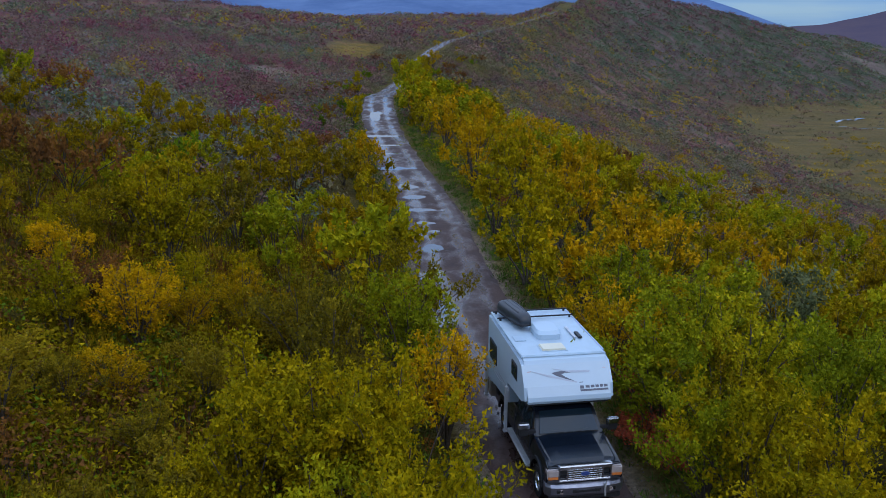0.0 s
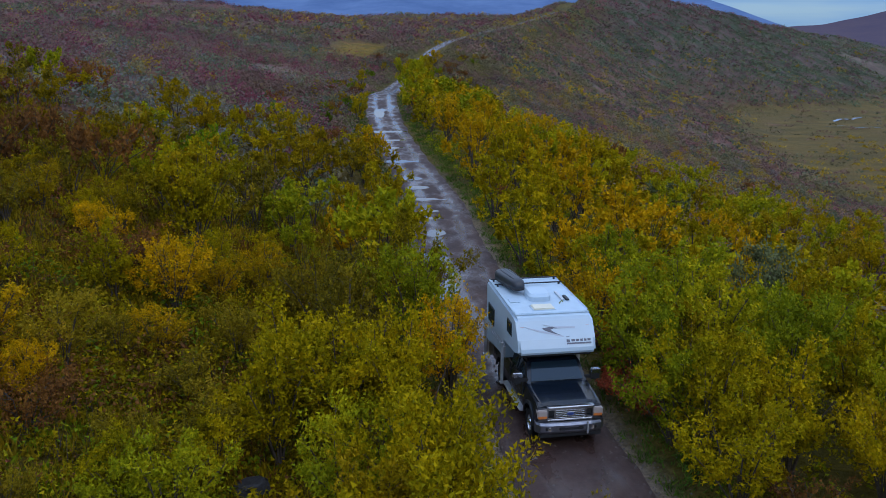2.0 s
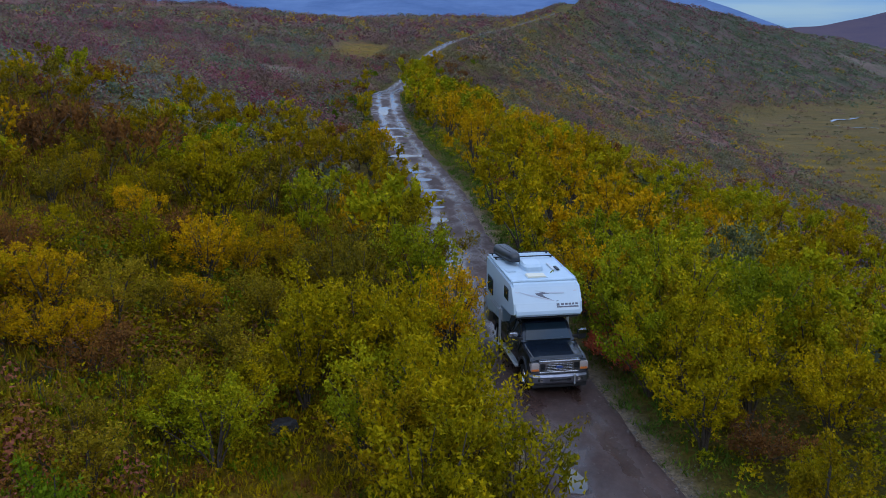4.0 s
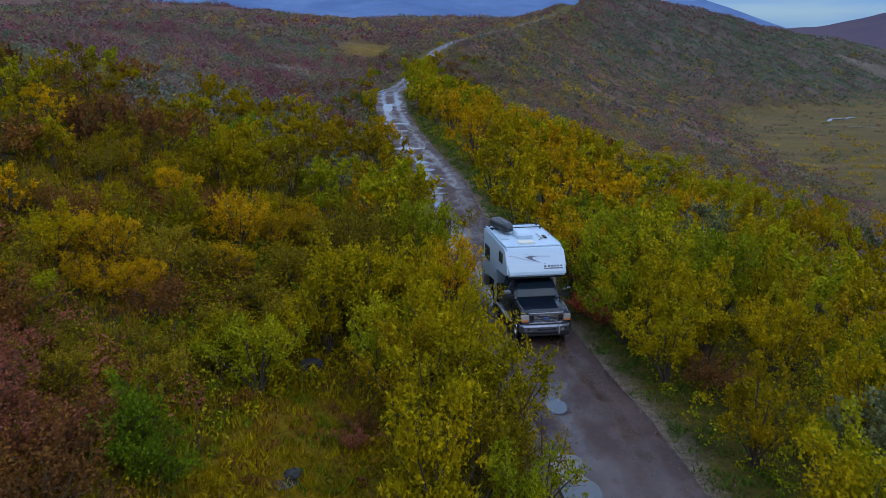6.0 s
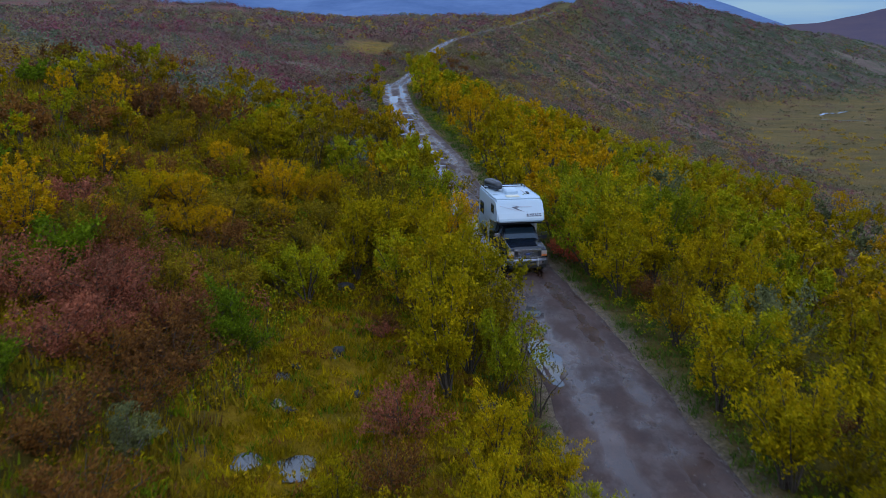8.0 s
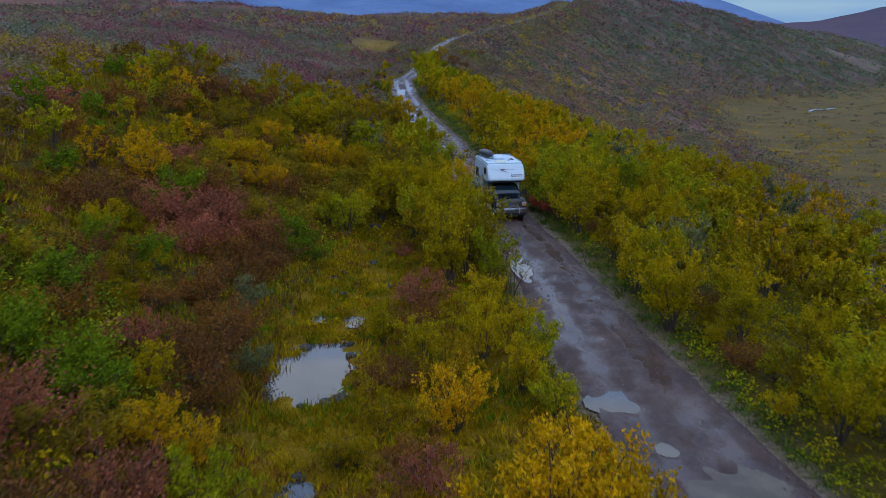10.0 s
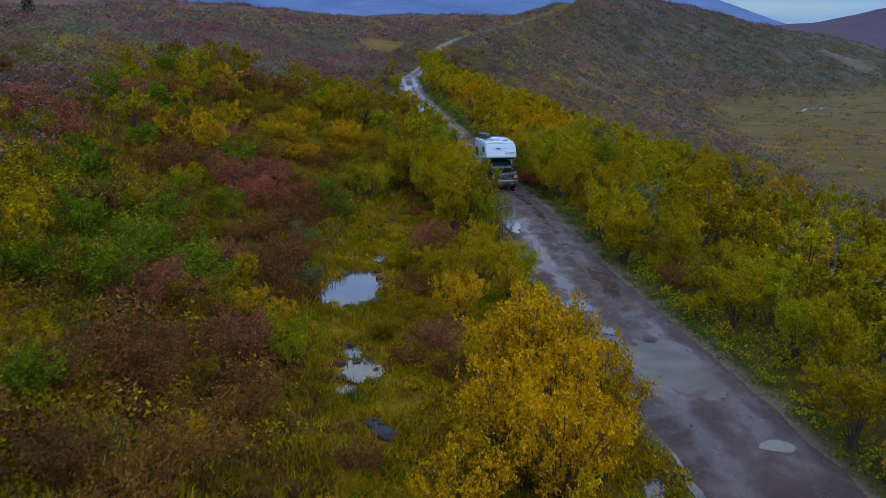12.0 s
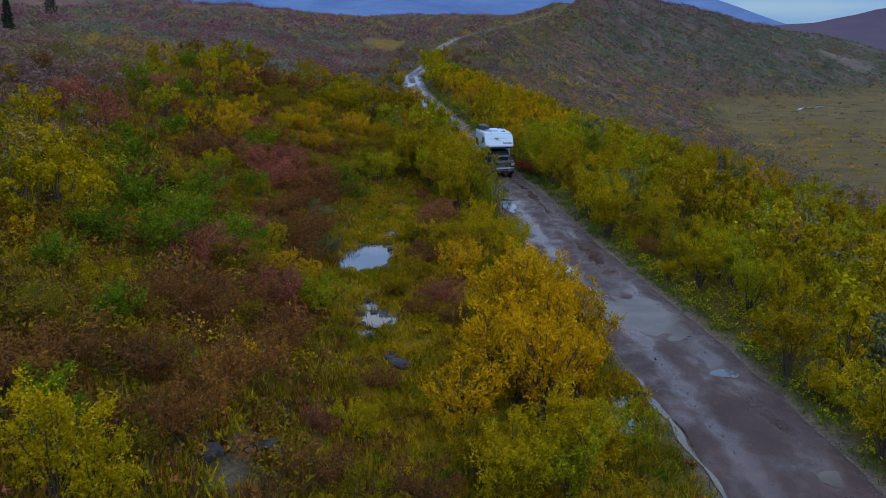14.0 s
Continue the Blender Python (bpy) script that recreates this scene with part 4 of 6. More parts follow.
thicket(70, -16, 48, -30, -12.5, [("orange", 2), ("yellow", 3), ("dull", 6), ("rust", 3), ("low_green", 3), ("green", 1), ("red", 1)], 0.7, 1.4, 2.6)
thicket(16, -40, 10, -24, -16.5, [("rust", 4), ("low_green", 3), ("olive", 2)], 0.7, 1.2, 2.0)


for key, x, y, h in [("green", -4.6, 112.0, 5.2), ("yellow", -3.6, 108.0, 4.2), ("yellow", -4.0, 118.0, 4.4), ("olive", -5.0, 124.0, 4.4), ("yellow", -3.6, 130.0, 4.2), ("olive", -2.6, 122.0, 4.0), ("yellow", -9.8, 112.0, 3.8), ("yellow", -4.4, 136.0, 4.2), ("olive", -4.2, 142.0, 4.2), ("yellow", -3.4, 148.0, 4.0), ("olive", -3.0, 154.0, 4.0), ("orange", -1.8, 160.0, 3.6), ("green", -3.4, 115.0, 4.6), ("yellow", -5.6, 121.0, 4.6), ("green", -5.4, 133.0, 5.0)]:
    plant(key, x, y, h)

thicket(34, 2, 64, 14, 30, [("yellow", 5), ("green", 3), ("olive", 3), ("orange", 2), ("grey", 1)], 1.2, 2.4, 3.6)
thicket(95, 14, 90, 15, 46, [("yellow", 5), ("green", 5), ("olive", 4), ("orange", 1)], 1.1, 2.0, 3.4)
thicket(26, -30, 16, 12, 30, [("yellow", 4), ("green", 3), ("olive", 4)], 1.1, 2.0, 3.2)
thicket(26, 88, 175, -8, -3.0, [("rust", 4), ("olive", 4), ("low_green", 1)], 0.8, 0.9, 1.6)
thicket(26, 126, 190, 3.0, 11, [("olive", 4), ("rust", 3), ("yellow", 1), ("low_green", 1)], 0.8, 1.0, 2.0)

for (key, lod), made in PROTO.items():
    for ob in made[USED[key, lod]:]:
        for o in (*ob.children_recursive, ob):
            bpy.data.objects.remove(o)


def joined(name, label, category, members):
    """Many far plants as one mesh of leaves per colour and one of stems."""
    pools = {}
    for ob in members:
        for ch in ob.children:
            me = ch.data
            n = len(me.vertices)
            co = np.empty(n * 3, np.float32)
            me.vertices.foreach_get("co", co)
            m = np.array(ob.matrix_basis)
            co = co.reshape(-1, 3) @ m[:3, :3].T + m[:3, 3]
            k = me.polygons[0].loop_total
            f = np.empty(len(me.polygons) * k, np.int32)
            me.loops.foreach_get("vertex_index", f)
            key = (me.materials[0].name, k)
            vs, fs, off = pools.setdefault(key, ([], [], [0]))
            vs.append(co), fs.append(f.reshape(-1, k) + off[0])
            off[0] += n
    for (mat_name, k), (vs, fs, off) in pools.items():
        me = mesh_from(name, np.concatenate(vs), np.concatenate(fs))
        me.materials.append(bpy.data.materials[mat_name])
        tagged(new(name, me), label, category, kind="stuff")
    for ob in members:
        for o in (*ob.children_recursive, ob):
            bpy.data.objects.remove(o)


# the willows nearest to the bend of the track stay single trees, the rest form the thicket behind them
willows = sorted((p for p in PLANTS if KINDS[p[1]]["name"] == "willow_tree"), key=lambda p: max(0.0, abs(p[2] - 2.0) - 14.0) * 2 + max(0.0, p[3] - 20.0))
joined("far_thicket", "willow thicket further off in green and gold", "thicket", [p[0] for p in willows[285:]])


def scatter(name, label, category, tone, count, zone, per, size, spread, tall, seed, gap=0.0):
    """Many small plants as one mesh: zone(rs) gives a place or None; per leaves of the size each."""
    rs = np.random.RandomState(seed)
    xs, ys = zone(rs, count)
    zs = height(xs, ys)
    n = len(xs)
    sc = rs.uniform(0.55, 1.4, n) * 0.85
    c = np.repeat(np.stack([xs, ys, zs], 1), per, axis=0)
    k = np.repeat(sc, per)[:, None]
    o = rs.normal(size=(n * per, 3))
    o /= np.linalg.norm(o, axis=1, keepdims=True)
    o *= rs.uniform(0.35, 1.0, (n * per, 1)) ** 0.5
    o[:, 2] = np.abs(o[:, 2])
    c = c + o * np.array([spread, spread, tall]) * k
    v, f = leaf_quads(rs, c, size, size * 0.62)
    me = mesh_from(name, v, f)
    me.materials.append(LEAF[tone])
    return tagged(new(name, me), label, category, kind="stuff")


def zone_band(y_lo, y_hi, u_lo, u_hi, mask=None):
    def pick(rs, n):
        y = rs.uniform(y_lo, y_hi, n)
        u = rs.uniform(u_lo, u_hi, n)
        x = road_x(y) + u
        if mask:
            keep = mask(x, y, rs)
            return x[keep], y[keep]
        return x, y
    return pick


def patchy(lo, hi, level, sign=1):
    return lambda x, y, rs: sign * rolls(x + 31, y - 17, lo, hi) + rs.normal(0, 0.35, len(x)) > level



# undergrowth near the track
def in_marsh(x, y):
    return (x - road_x(y) > -marsh_half(y) + 1.0) & (y < 18) & (x - road_x(y) < 0)


def near_mask(lo, hi, level, sign=1):
    f = patchy(lo, hi, level, sign)
    return lambda x, y, rs: ~in_marsh(x, y) & ((x + 6.9) ** 2 + (y + 31.4) ** 2 > 1.5) & f(x, y, rs) & (np.abs(x - road_x(y)) > road_half(y) + 0.5)


def pool_free(x, y):
    return hollow(x, y, POOLS, 1.0) > -0.25


SLOPE = (-48, 52, -44, -3.0)
scatter("heath", "low olive heath and willow scrub", "heath", "olive", 1800, zone_band(*SLOPE, near_mask(6, 27, -0.35)), 28, 0.125, 0.42, 0.6, 1)
scatter("heath", "low rusty heath scrub", "heath", "rust", 2000, zone_band(*SLOPE, near_mask(9, 40, 0.15)), 28, 0.125, 0.42, 0.65, 2)
scatter("heath", "low green scrub", "heath", "green", 1400, zone_band(*SLOPE, near_mask(6, 27, 0.15, -1)), 28, 0.125, 0.4, 0.6, 3)
scatter("heath", "low crimson heath scrub", "heath", "red", 1300, zone_band(*SLOPE, near_mask(13, 40, 0.5)), 28, 0.125, 0.45, 0.65, 6)
scatter("heath", "low yellow heath scrub", "heath", "yellow", 900, zone_band(*SLOPE, near_mask(9, 27, 0.45, -1)), 28, 0.125, 0.42, 0.75, 7)
scatter("heath", "low yellow-green verge scrub", "heath", "green", 2600, zone_band(-48, 78, 2.9, 18), 28, 0.125, 0.5, 0.55, 4)
scatter("heath", "low golden verge scrub", "heath", "yellow", 2000, zone_band(-48, 78, 3.4, 22), 28, 0.125, 0.5, 0.7, 5)
scatter("heath", "low tangled scrub between marsh and track", "heath", "olive", 900, zone_band(-42, 12, -12, -2.6, lambda x, y, rs: (rolls(x + 5, y, 4, 9) + rs.normal(0, 0.3, len(x)) > 0.35) & pool_free(x, y)), 30, 0.15, 0.42, 0.5, 8)
scatter("heath", "low purple-brown scrub in the marsh", "heath", "rust", 700, zone_band(-42, 14, -15, -2.6, lambda x, y, rs: (rolls(x - 5, y + 3, 4, 9) + rs.normal(0, 0.3, len(x)) > 0.55) & pool_free(x, y)), 30, 0.14, 0.36, 0.42, 9)
# thickets further off
for tone, seed, cnt in (("yellow", 21, 40), ("olive", 22, 36), ("orange", 23, 14), ("green", 24, 24)):
    scatter("willow_thicket", "distant willow thicket in autumn colour", "thicket", tone, cnt, zone_band(78, 128, 3.6, 14), 200, 0.40, 1.3, 2.6, seed)
    scatter("willow_thicket", "willow thicket on the slope below the track", "thicket", tone, cnt * 5, zone_band(-30, 120, 12, 40, lambda x, y, rs: rs.uniform(0, 1, len(x)) > (x - road_x(y) - 12) / 30), 170, 0.34, 1.1, 2.0, seed + 10)


# heath tones; most carry extra blue and brightness in place of distance haze
HEATH = {
    "plum": mat_leaf("heath_plum", [(0.0, (0.079, 0.046, 0.044)), (0.45, (0.158, 0.092, 0.086)), (0.8, (0.220, 0.128, 0.119)), (1.0, (0.264, 0.167, 0.092))], trans=0.4, grain=0.13, speck=0.4, spec=0.25),
    "rust": mat_leaf("heath_rust", [(0.0, (0.110, 0.063, 0.048)), (0.45, (0.222, 0.126, 0.094)), (0.8, (0.310, 0.177, 0.131)), (1.0, (0.367, 0.224, 0.094))], trans=0.4, grain=0.13, speck=0.4, spec=0.25),
    "olive": mat_leaf("heath_olive", [(0.0, (0.104, 0.085, 0.040)), (0.45, (0.208, 0.171, 0.082)), (0.8, (0.292, 0.240, 0.115)), (1.0, (0.352, 0.295, 0.082))], trans=0.4, grain=0.13, speck=0.4, spec=0.25),
    "green": mat_leaf("heath_green", [(0.0, (0.063, 0.076, 0.040)), (0.45, (0.127, 0.152, 0.083)), (0.8, (0.177, 0.213, 0.115)), (1.0, (0.227, 0.265, 0.083))], trans=0.4, grain=0.13, speck=0.4, spec=0.25),
    "red": mat_leaf("heath_red", [(0.0, (0.129, 0.036, 0.047)), (0.45, (0.258, 0.072, 0.093)), (0.8, (0.362, 0.101, 0.130)), (1.0, (0.420, 0.144, 0.093))], trans=0.4, grain=0.13, speck=0.4, spec=0.25),
    "grey": mat_leaf("heath_grey", [(0.0, (0.085, 0.082, 0.072)), (0.45, (0.171, 0.165, 0.146)), (0.8, (0.240, 0.231, 0.204)), (1.0, (0.295, 0.284, 0.146))], trans=0.4, grain=0.13, speck=0.4, spec=0.25),
    "gold": mat_leaf("heath_gold", [(0.0, (0.203, 0.127, 0.007)), (0.45, (0.405, 0.253, 0.012)), (0.8, (0.567, 0.354, 0.018)), (1.0, (0.645, 0.418, 0.012))], trans=0.4, grain=0.13, speck=0.4, spec=0.25),
}
HEATH["fresh"] = LEAF["fresh"]
LEAF.update({"heath_" + k: m for k, m in HEATH.items()})


def cover(name, label, zone, count, radius, tall, leaves, size, seed, palette, jitter=0.4, near=False):
    """Close scrub over a slope: leafy sprays over each bush, one mesh per colour.
    palette: colours in the order in which they follow one another across the drifts, with their shares."""
    rs = np.random.RandomState(seed)
    xs, ys = zone(rs, count)
    p = rolls(xs + 31, ys - 17, 13, 90) + rs.normal(0, jitter, len(xs))
    rank = np.argsort(np.argsort(p)) / max(1, len(p))
    edge = np.cumsum([w for _, w in palette]) / sum(w for _, w in palette)
    which = np.searchsorted(edge, rank)
    for k, (tone, _) in enumerate(palette):
        x, y = xs[which == k], ys[which == k]
        n = len(x)
        if n < 3:
            continue
        r = np.repeat(radius * rs.uniform(0.5, 1.4, n), leaves)
        h = np.repeat(tall * rs.uniform(0.5, 1.45, n), leaves) * (r / radius) ** 0.5
        o = rs.normal(size=(n * leaves, 3))
        o[:, 2] = np.abs(o[:, 2]) * 0.9
        o /= np.linalg.norm(o, axis=1, keepdims=True)
        cx, cy = np.repeat(x, leaves) + o[:, 0] * r, np.repeat(y, leaves) + o[:, 1] * r
        c = np.stack([cx, cy, height(cx, cy) + o[:, 2] * h * rs.uniform(0.75, 1.15, n * leaves)], 1)
        # sprays that lie over the outside of the bush, tips up
        nrm = o + rs.normal(0, 0.28, (n * leaves, 3)) + np.array([0, 0, 0.35])
        ax = np.cross(nrm, rs.normal(size=(n * leaves, 3)))
        ax[:, 2] += 0.4 * np.linalg.norm(ax, axis=1)
        ax /= np.linalg.norm(ax, axis=1, keepdims=True) + 1e-9
        bx = np.cross(nrm, ax)
        bx /= np.linalg.norm(bx, axis=1, keepdims=True) + 1e-9
        ll = (size * rs.uniform(0.6, 1.5, n * leaves))[:, None]
        ww = ll * rs.uniform(0.22, 0.45, (n * leaves, 1))
        v = np.stack([c - ax * ll * 0.4 - bx * ww, c - ax * ll * 0.3 + bx * ww, c + ax * ll * 0.6], 1).reshape(-1, 3)
        f = np.arange(n * leaves * 3).reshape(-1, 3)
        me = mesh_from(name, v, f)
        me.materials.append(LEAF["yellow" if tone == "gold" else tone] if near else HEATH[tone])
        tagged(new(name, me), label, "scrub", kind="stuff")


def dry(x, y, rs):
    bare = (((x - 282 + 0.2 * (y - 602)) / 8) ** 2 + ((y - 602) / 26) ** 2 < 1) | (ridge(x, y, GRASS_STRIP, 1.0, 0.01) > -2.6)
    return (height(x, y, False) + rs.normal(0, 1.0, len(x)) > PLAIN + 1.8) & ~bare


def dry_left(x, y, rs):
    return ~((np.abs(x + 17) < 6) & (np.abs(y - 178) < 13)) & ~((np.abs(x + 26.0) < 3.8) & (np.abs(y - 127) < 12))


def drift(cx, cy, a, b_, turn):
    """Zone of one elliptical drift with a ragged edge."""
    def pick(rs, n):
        r, q = np.sqrt(rs.uniform(0, 1, n)) * rs.uniform(0.75, 1.15, n), rs.uniform(0, 2 * math.pi, n)
        u, v = a * r * np.cos(q), b_ * r * np.sin(q)
        c_, s_ = math.cos(radians(turn)), math.sin(radians(turn))
        x, y = cx + u * c_ - v * s_, cy + u * s_ + v * c_
        keep = pool_free(x, y) & (np.abs(x - road_x(y)) > road_half(y) + 0.8)
        return x[keep], y[keep]
    return pick


DRIFTS = [
    ("fresh green willow scrub in a drift down the slope", (-15.2, -5.5, 9.0, 3.2, 133), 250, [("fresh", 5), ("green", 1), ("olive", 1)], 0.95),
    ("crimson dwarf birch in a drift on the slope", (-13.8, 12.0, 5.2, 3.2, 10), 130, [("red", 4), ("rust", 2), ("olive", 1)], 0.9),
    ("rust-red dwarf birch at the foot of the slope", (-10.2, -16.0, 4.2, 3.4, 100), 130, [("rust", 4), ("red", 2), ("gold", 1)], 0.95),
    ("orange-brown low willow scrub", (-8.6, -21.6, 2.6, 2.2, 0), 50, [("gold", 2), ("rust", 2), ("olive", 1)], 0.9),
    ("yellow-green low willow scrub on the slope", (-23.0, -6.0, 6.5, 4.5, 110), 170, [("fresh", 1), ("olive", 3), ("gold", 2)], 1.1),
    ("brown dwarf birch on the slope", (-17.5, -17.0, 4.5, 3.5, 110), 110, [("rust", 3), ("olive", 3)], 0.8),
    ("dark brown bare scrub at the foot of the slope", (-13.0, -25.0, 4.2, 3.6, 100), 100, [("olive", 3), ("rust", 3)], 0.8),
    ("olive and brown scrub round a patch of bare stones", (-8.6, -29.5, 4.5, 3.2, 0), 70, [("olive", 3), ("rust", 3)], 0.7),
    ("golden low willow scrub on the slope", (-12.0, 20.5, 5.0, 3.2, 30), 110, [("rust", 3), ("gold", 1), ("olive", 2)], 0.9),
    ("olive and golden scrub at the foot of the slope", (-9.0, 26.0, 5.0, 7.0, 0), 190, [("olive", 3), ("gold", 2), ("fresh", 1)], 0.8),
    ("mossy green-gold scrub beside the marsh", (-7.2, 18.5, 3.6, 3.4, 0), 80, [("olive", 3), ("fresh", 2), ("gold", 2)], 0.5),
    ("golden willow scrub high on the slope", (-33.0, 44.0, 8.0, 3.0, 25), 130, [("gold", 4), ("olive", 1)], 1.3),
    ("dark plum heath high on the slope", (-30.0, 15.0, 6.0, 4.0, 60), 120, [("plum", 4), ("rust", 1)], 0.8),
]
for i, (label, place, count, palette, tall) in enumerate(DRIFTS):
    cover("drift_scrub", label, drift(*place), count, 0.72, tall, 80, 0.13, 160 + i, palette, 0.9, place[1] < 35 and palette[0][0] != "plum")

cover("hillside_scrub", "maroon and brown heath high on the slope above the track", zone_band(-48, 52, -84, -29), 4200, 0.95, 0.9, 22, 0.25, 40,
      [("olive", 1.6), ("rust", 2.4), ("plum", 2.4), ("red", 1.4), ("green", 0.8), ("rust", 1.0)], 0.16)
cover("hillside_scrub", "low olive and golden scrub at the foot of the slope", zone_band(4, 42, -24, -5.5, lambda x, y, rs: ~in_marsh(x, y)), 1700, 0.6, 0.55, 44, 0.11, 46,
      [("green", 1.2), ("olive", 2.6), ("gold", 1.2), ("rust", 1.2), ("olive", 1.0)], 0.4, True)
cover("hillside_scrub", "heath scrub covering the slope above the track", zone_band(46, 180, -95, -6, dry_left), 5600, 1.05, 1.25, 31, 0.28, 42,
      [("green", 1.0), ("grey", 0.6), ("olive", 1.1), ("rust", 1.8), ("plum", 2.2), ("red", 2.8), ("rust", 1.4)], 0.14)
cover("hillside_scrub", "heath scrub covering the slope below the track", zone_band(0, 200, 14, 110, dry), 7600, 1.05, 1.15, 31, 0.28, 43,
      [("olive", 2.6), ("gold", 0.9), ("rust", 2.0), ("plum", 1.5), ("red", 0.5), ("green", 0.9), ("olive", 1.8)], 0.16)
cover("hillside_scrub", "scrub covering the far hills", zone_band(170, 600, -190, -4, dry_left), 10000, 1.7, 1.3, 15, 0.63, 44,
      [("green", 0.8), ("olive", 1.5), ("rust", 2.2), ("plum", 2.6), ("red", 2.0), ("rust", 0.8)], 0.14)
cover("hillside_scrub", "scrub covering the far hills", zone_band(180, 440, 5, 200, dry), 8500, 1.7, 1.3, 14, 0.64, 45,
      [("olive", 2.2), ("rust", 2.0), ("plum", 1.6), ("green", 1.4), ("gold", 0.3)], 0.16)
cover("hillside_scrub", "maroon heath on the upper flank of the far hill", zone_band(440, 800, 5, 310, lambda x, y, rs: dry(x, y, rs) & (height(x, y, False) + rs.normal(0, 4, len(x)) > 9)), 9000, 2.3, 1.7, 9, 1.08, 49,
      [("plum", 3.0), ("red", 0.6), ("rust", 2.0), ("green", 1.4)], 0.15)
cover("hillside_scrub", "green scrub on the lower flank of the far hill", zone_band(440, 760, 5, 300, lambda x, y, rs: dry(x, y, rs) & (height(x, y, False) + rs.normal(0, 4, len(x)) < 10)), 9000, 2.3, 1.7, 9, 1.08, 50,
      [("green", 3.0), ("olive", 1.6), ("plum", 2.0), ("green", 1.6), ("gold", 0.25)], 0.15)
cover("hillside_scrub", "low scrub along both sides of the distant track", zone_band(84, 255, 2.6, 17), 1500, 0.9, 0.8, 34, 0.24, 47,
      [("olive", 1.6), ("rust", 1.8), ("plum", 1.0), ("green", 0.8), ("gold", 0.5)])
cover("hillside_scrub", "low scrub along both sides of the distant track", zone_band(62, 255, -9, -2.6), 1200, 0.8, 0.7, 34, 0.22, 48,
      [("olive", 1.6), ("rust", 1.8), ("plum", 1.2), ("green", 1.0), ("gold", 0.2)])
# single bushes that stand out of the slopes
for tone, seed, cnt in (("heath_gold", 51, 230), ("heath_rust", 52, 150), ("heath_red", 53, 60), ("heath_olive", 54, 240), ("heath_green", 55, 200), ("heath_grey", 56, 60)):
    scatter("slope_bush", "rounded bushes standing out of the slope below the track", "bush", tone, cnt, zone_band(10, 210, 14, 84, dry), 90, 0.26, 1.35, 2.0, seed)
    scatter("slope_bush", "rounded bushes standing out of the slope above the track", "bush", tone, cnt // 4 if tone == "heath_gold" else cnt, zone_band(40, 200, -80, -8, dry_left), 90, 0.26, 1.2, 1.7, seed + 20)
    scatter("slope_bush", "rounded bushes on the far hills", "bush", tone, cnt * 2, zone_band(200, 520, -120, 190, dry), 36, 0.5, 1.6, 2.2, seed + 40)
# darker bushes in the gullies of the far hill, and scattered over the river flat
scatter("gully_scrub", "green scrub in the gullies of the far hill", "scrub", "heath_green", 3600, zone_band(480, 740, 20, 230, lambda x, y, rs: (np.sin((x + 0.35 * y) / 5.0 + 0.8 * rolls(x, y, 27, 60)) + rs.normal(0, 0.4, len(x)) > 0.35) & (height(x, y, False) > PLAIN + 3)), 16, 1.0, 1.8, 1.4, 71)
scatter("flat_scrub", "low bushes dotting the river flat", "scrub", "heath_rust", 130, zone_band(180, 560, 70, 230), 26, 0.7, 3.0, 0.8, 72)
scatter("flat_scrub", "low bushes dotting the river flat", "scrub", "heath_olive", 160, zone_band(180, 560, 70, 230), 26, 0.7, 3.0, 0.8, 73)
scatter("flat_scrub", "low yellow bushes dotting the river flat", "scrub", "heath_gold", 160, zone_band(130, 330, 50, 150), 30, 0.6, 2.2, 1.2, 74)


# ---- grass ----
M_GRASS = mat_leaf("grass_blades", [(0.0, (0.13, 0.105, 0.004)), (0.4, (0.24, 0.165, 0.005)), (0.75, (0.35, 0.215, 0.006)), (1.0, (0.40, 0.25, 0.015))])
M_GRASS_GREEN = mat_leaf("grass_green", [(0.0, (0.030, 0.060, 0.011)), (0.5, (0.060, 0.112, 0.013)), (1.0, (0.145, 0.160, 0.018))])


def grass(name, label, material, count, zone, blades, tall, seed, broad=1.0):
    rs = np.random.RandomState(seed)
    xs, ys = zone(rs, count)
    zs = height(xs, ys)
    n = len(xs)
    base = np.repeat(np.stack([xs, ys, zs], 1), blades, axis=0)
    k = n * blades
    base[:, :2] += rs.normal(0, 0.16, (k, 2))
    a = rs.uniform(0, 2 * math.pi, k)
    side = np.stack([np.cos(a), np.sin(a), np.zeros(k)], 1) * rs.uniform(0.012, 0.03, (k, 1)) * broad
    tip = base + np.stack([rs.normal(0, 0.13, k), rs.normal(0, 0.13, k), tall * rs.uniform(0.4, 1.2, k)], 1)
    v = np.stack([base - side, base + side, tip], 1).reshape(-1, 3)
    me = mesh_from(name, v, np.arange(3 * k).reshape(k, 3))
    me.materials.append(material)
    return tagged(new(name, me), label, "grass", kind="stuff")


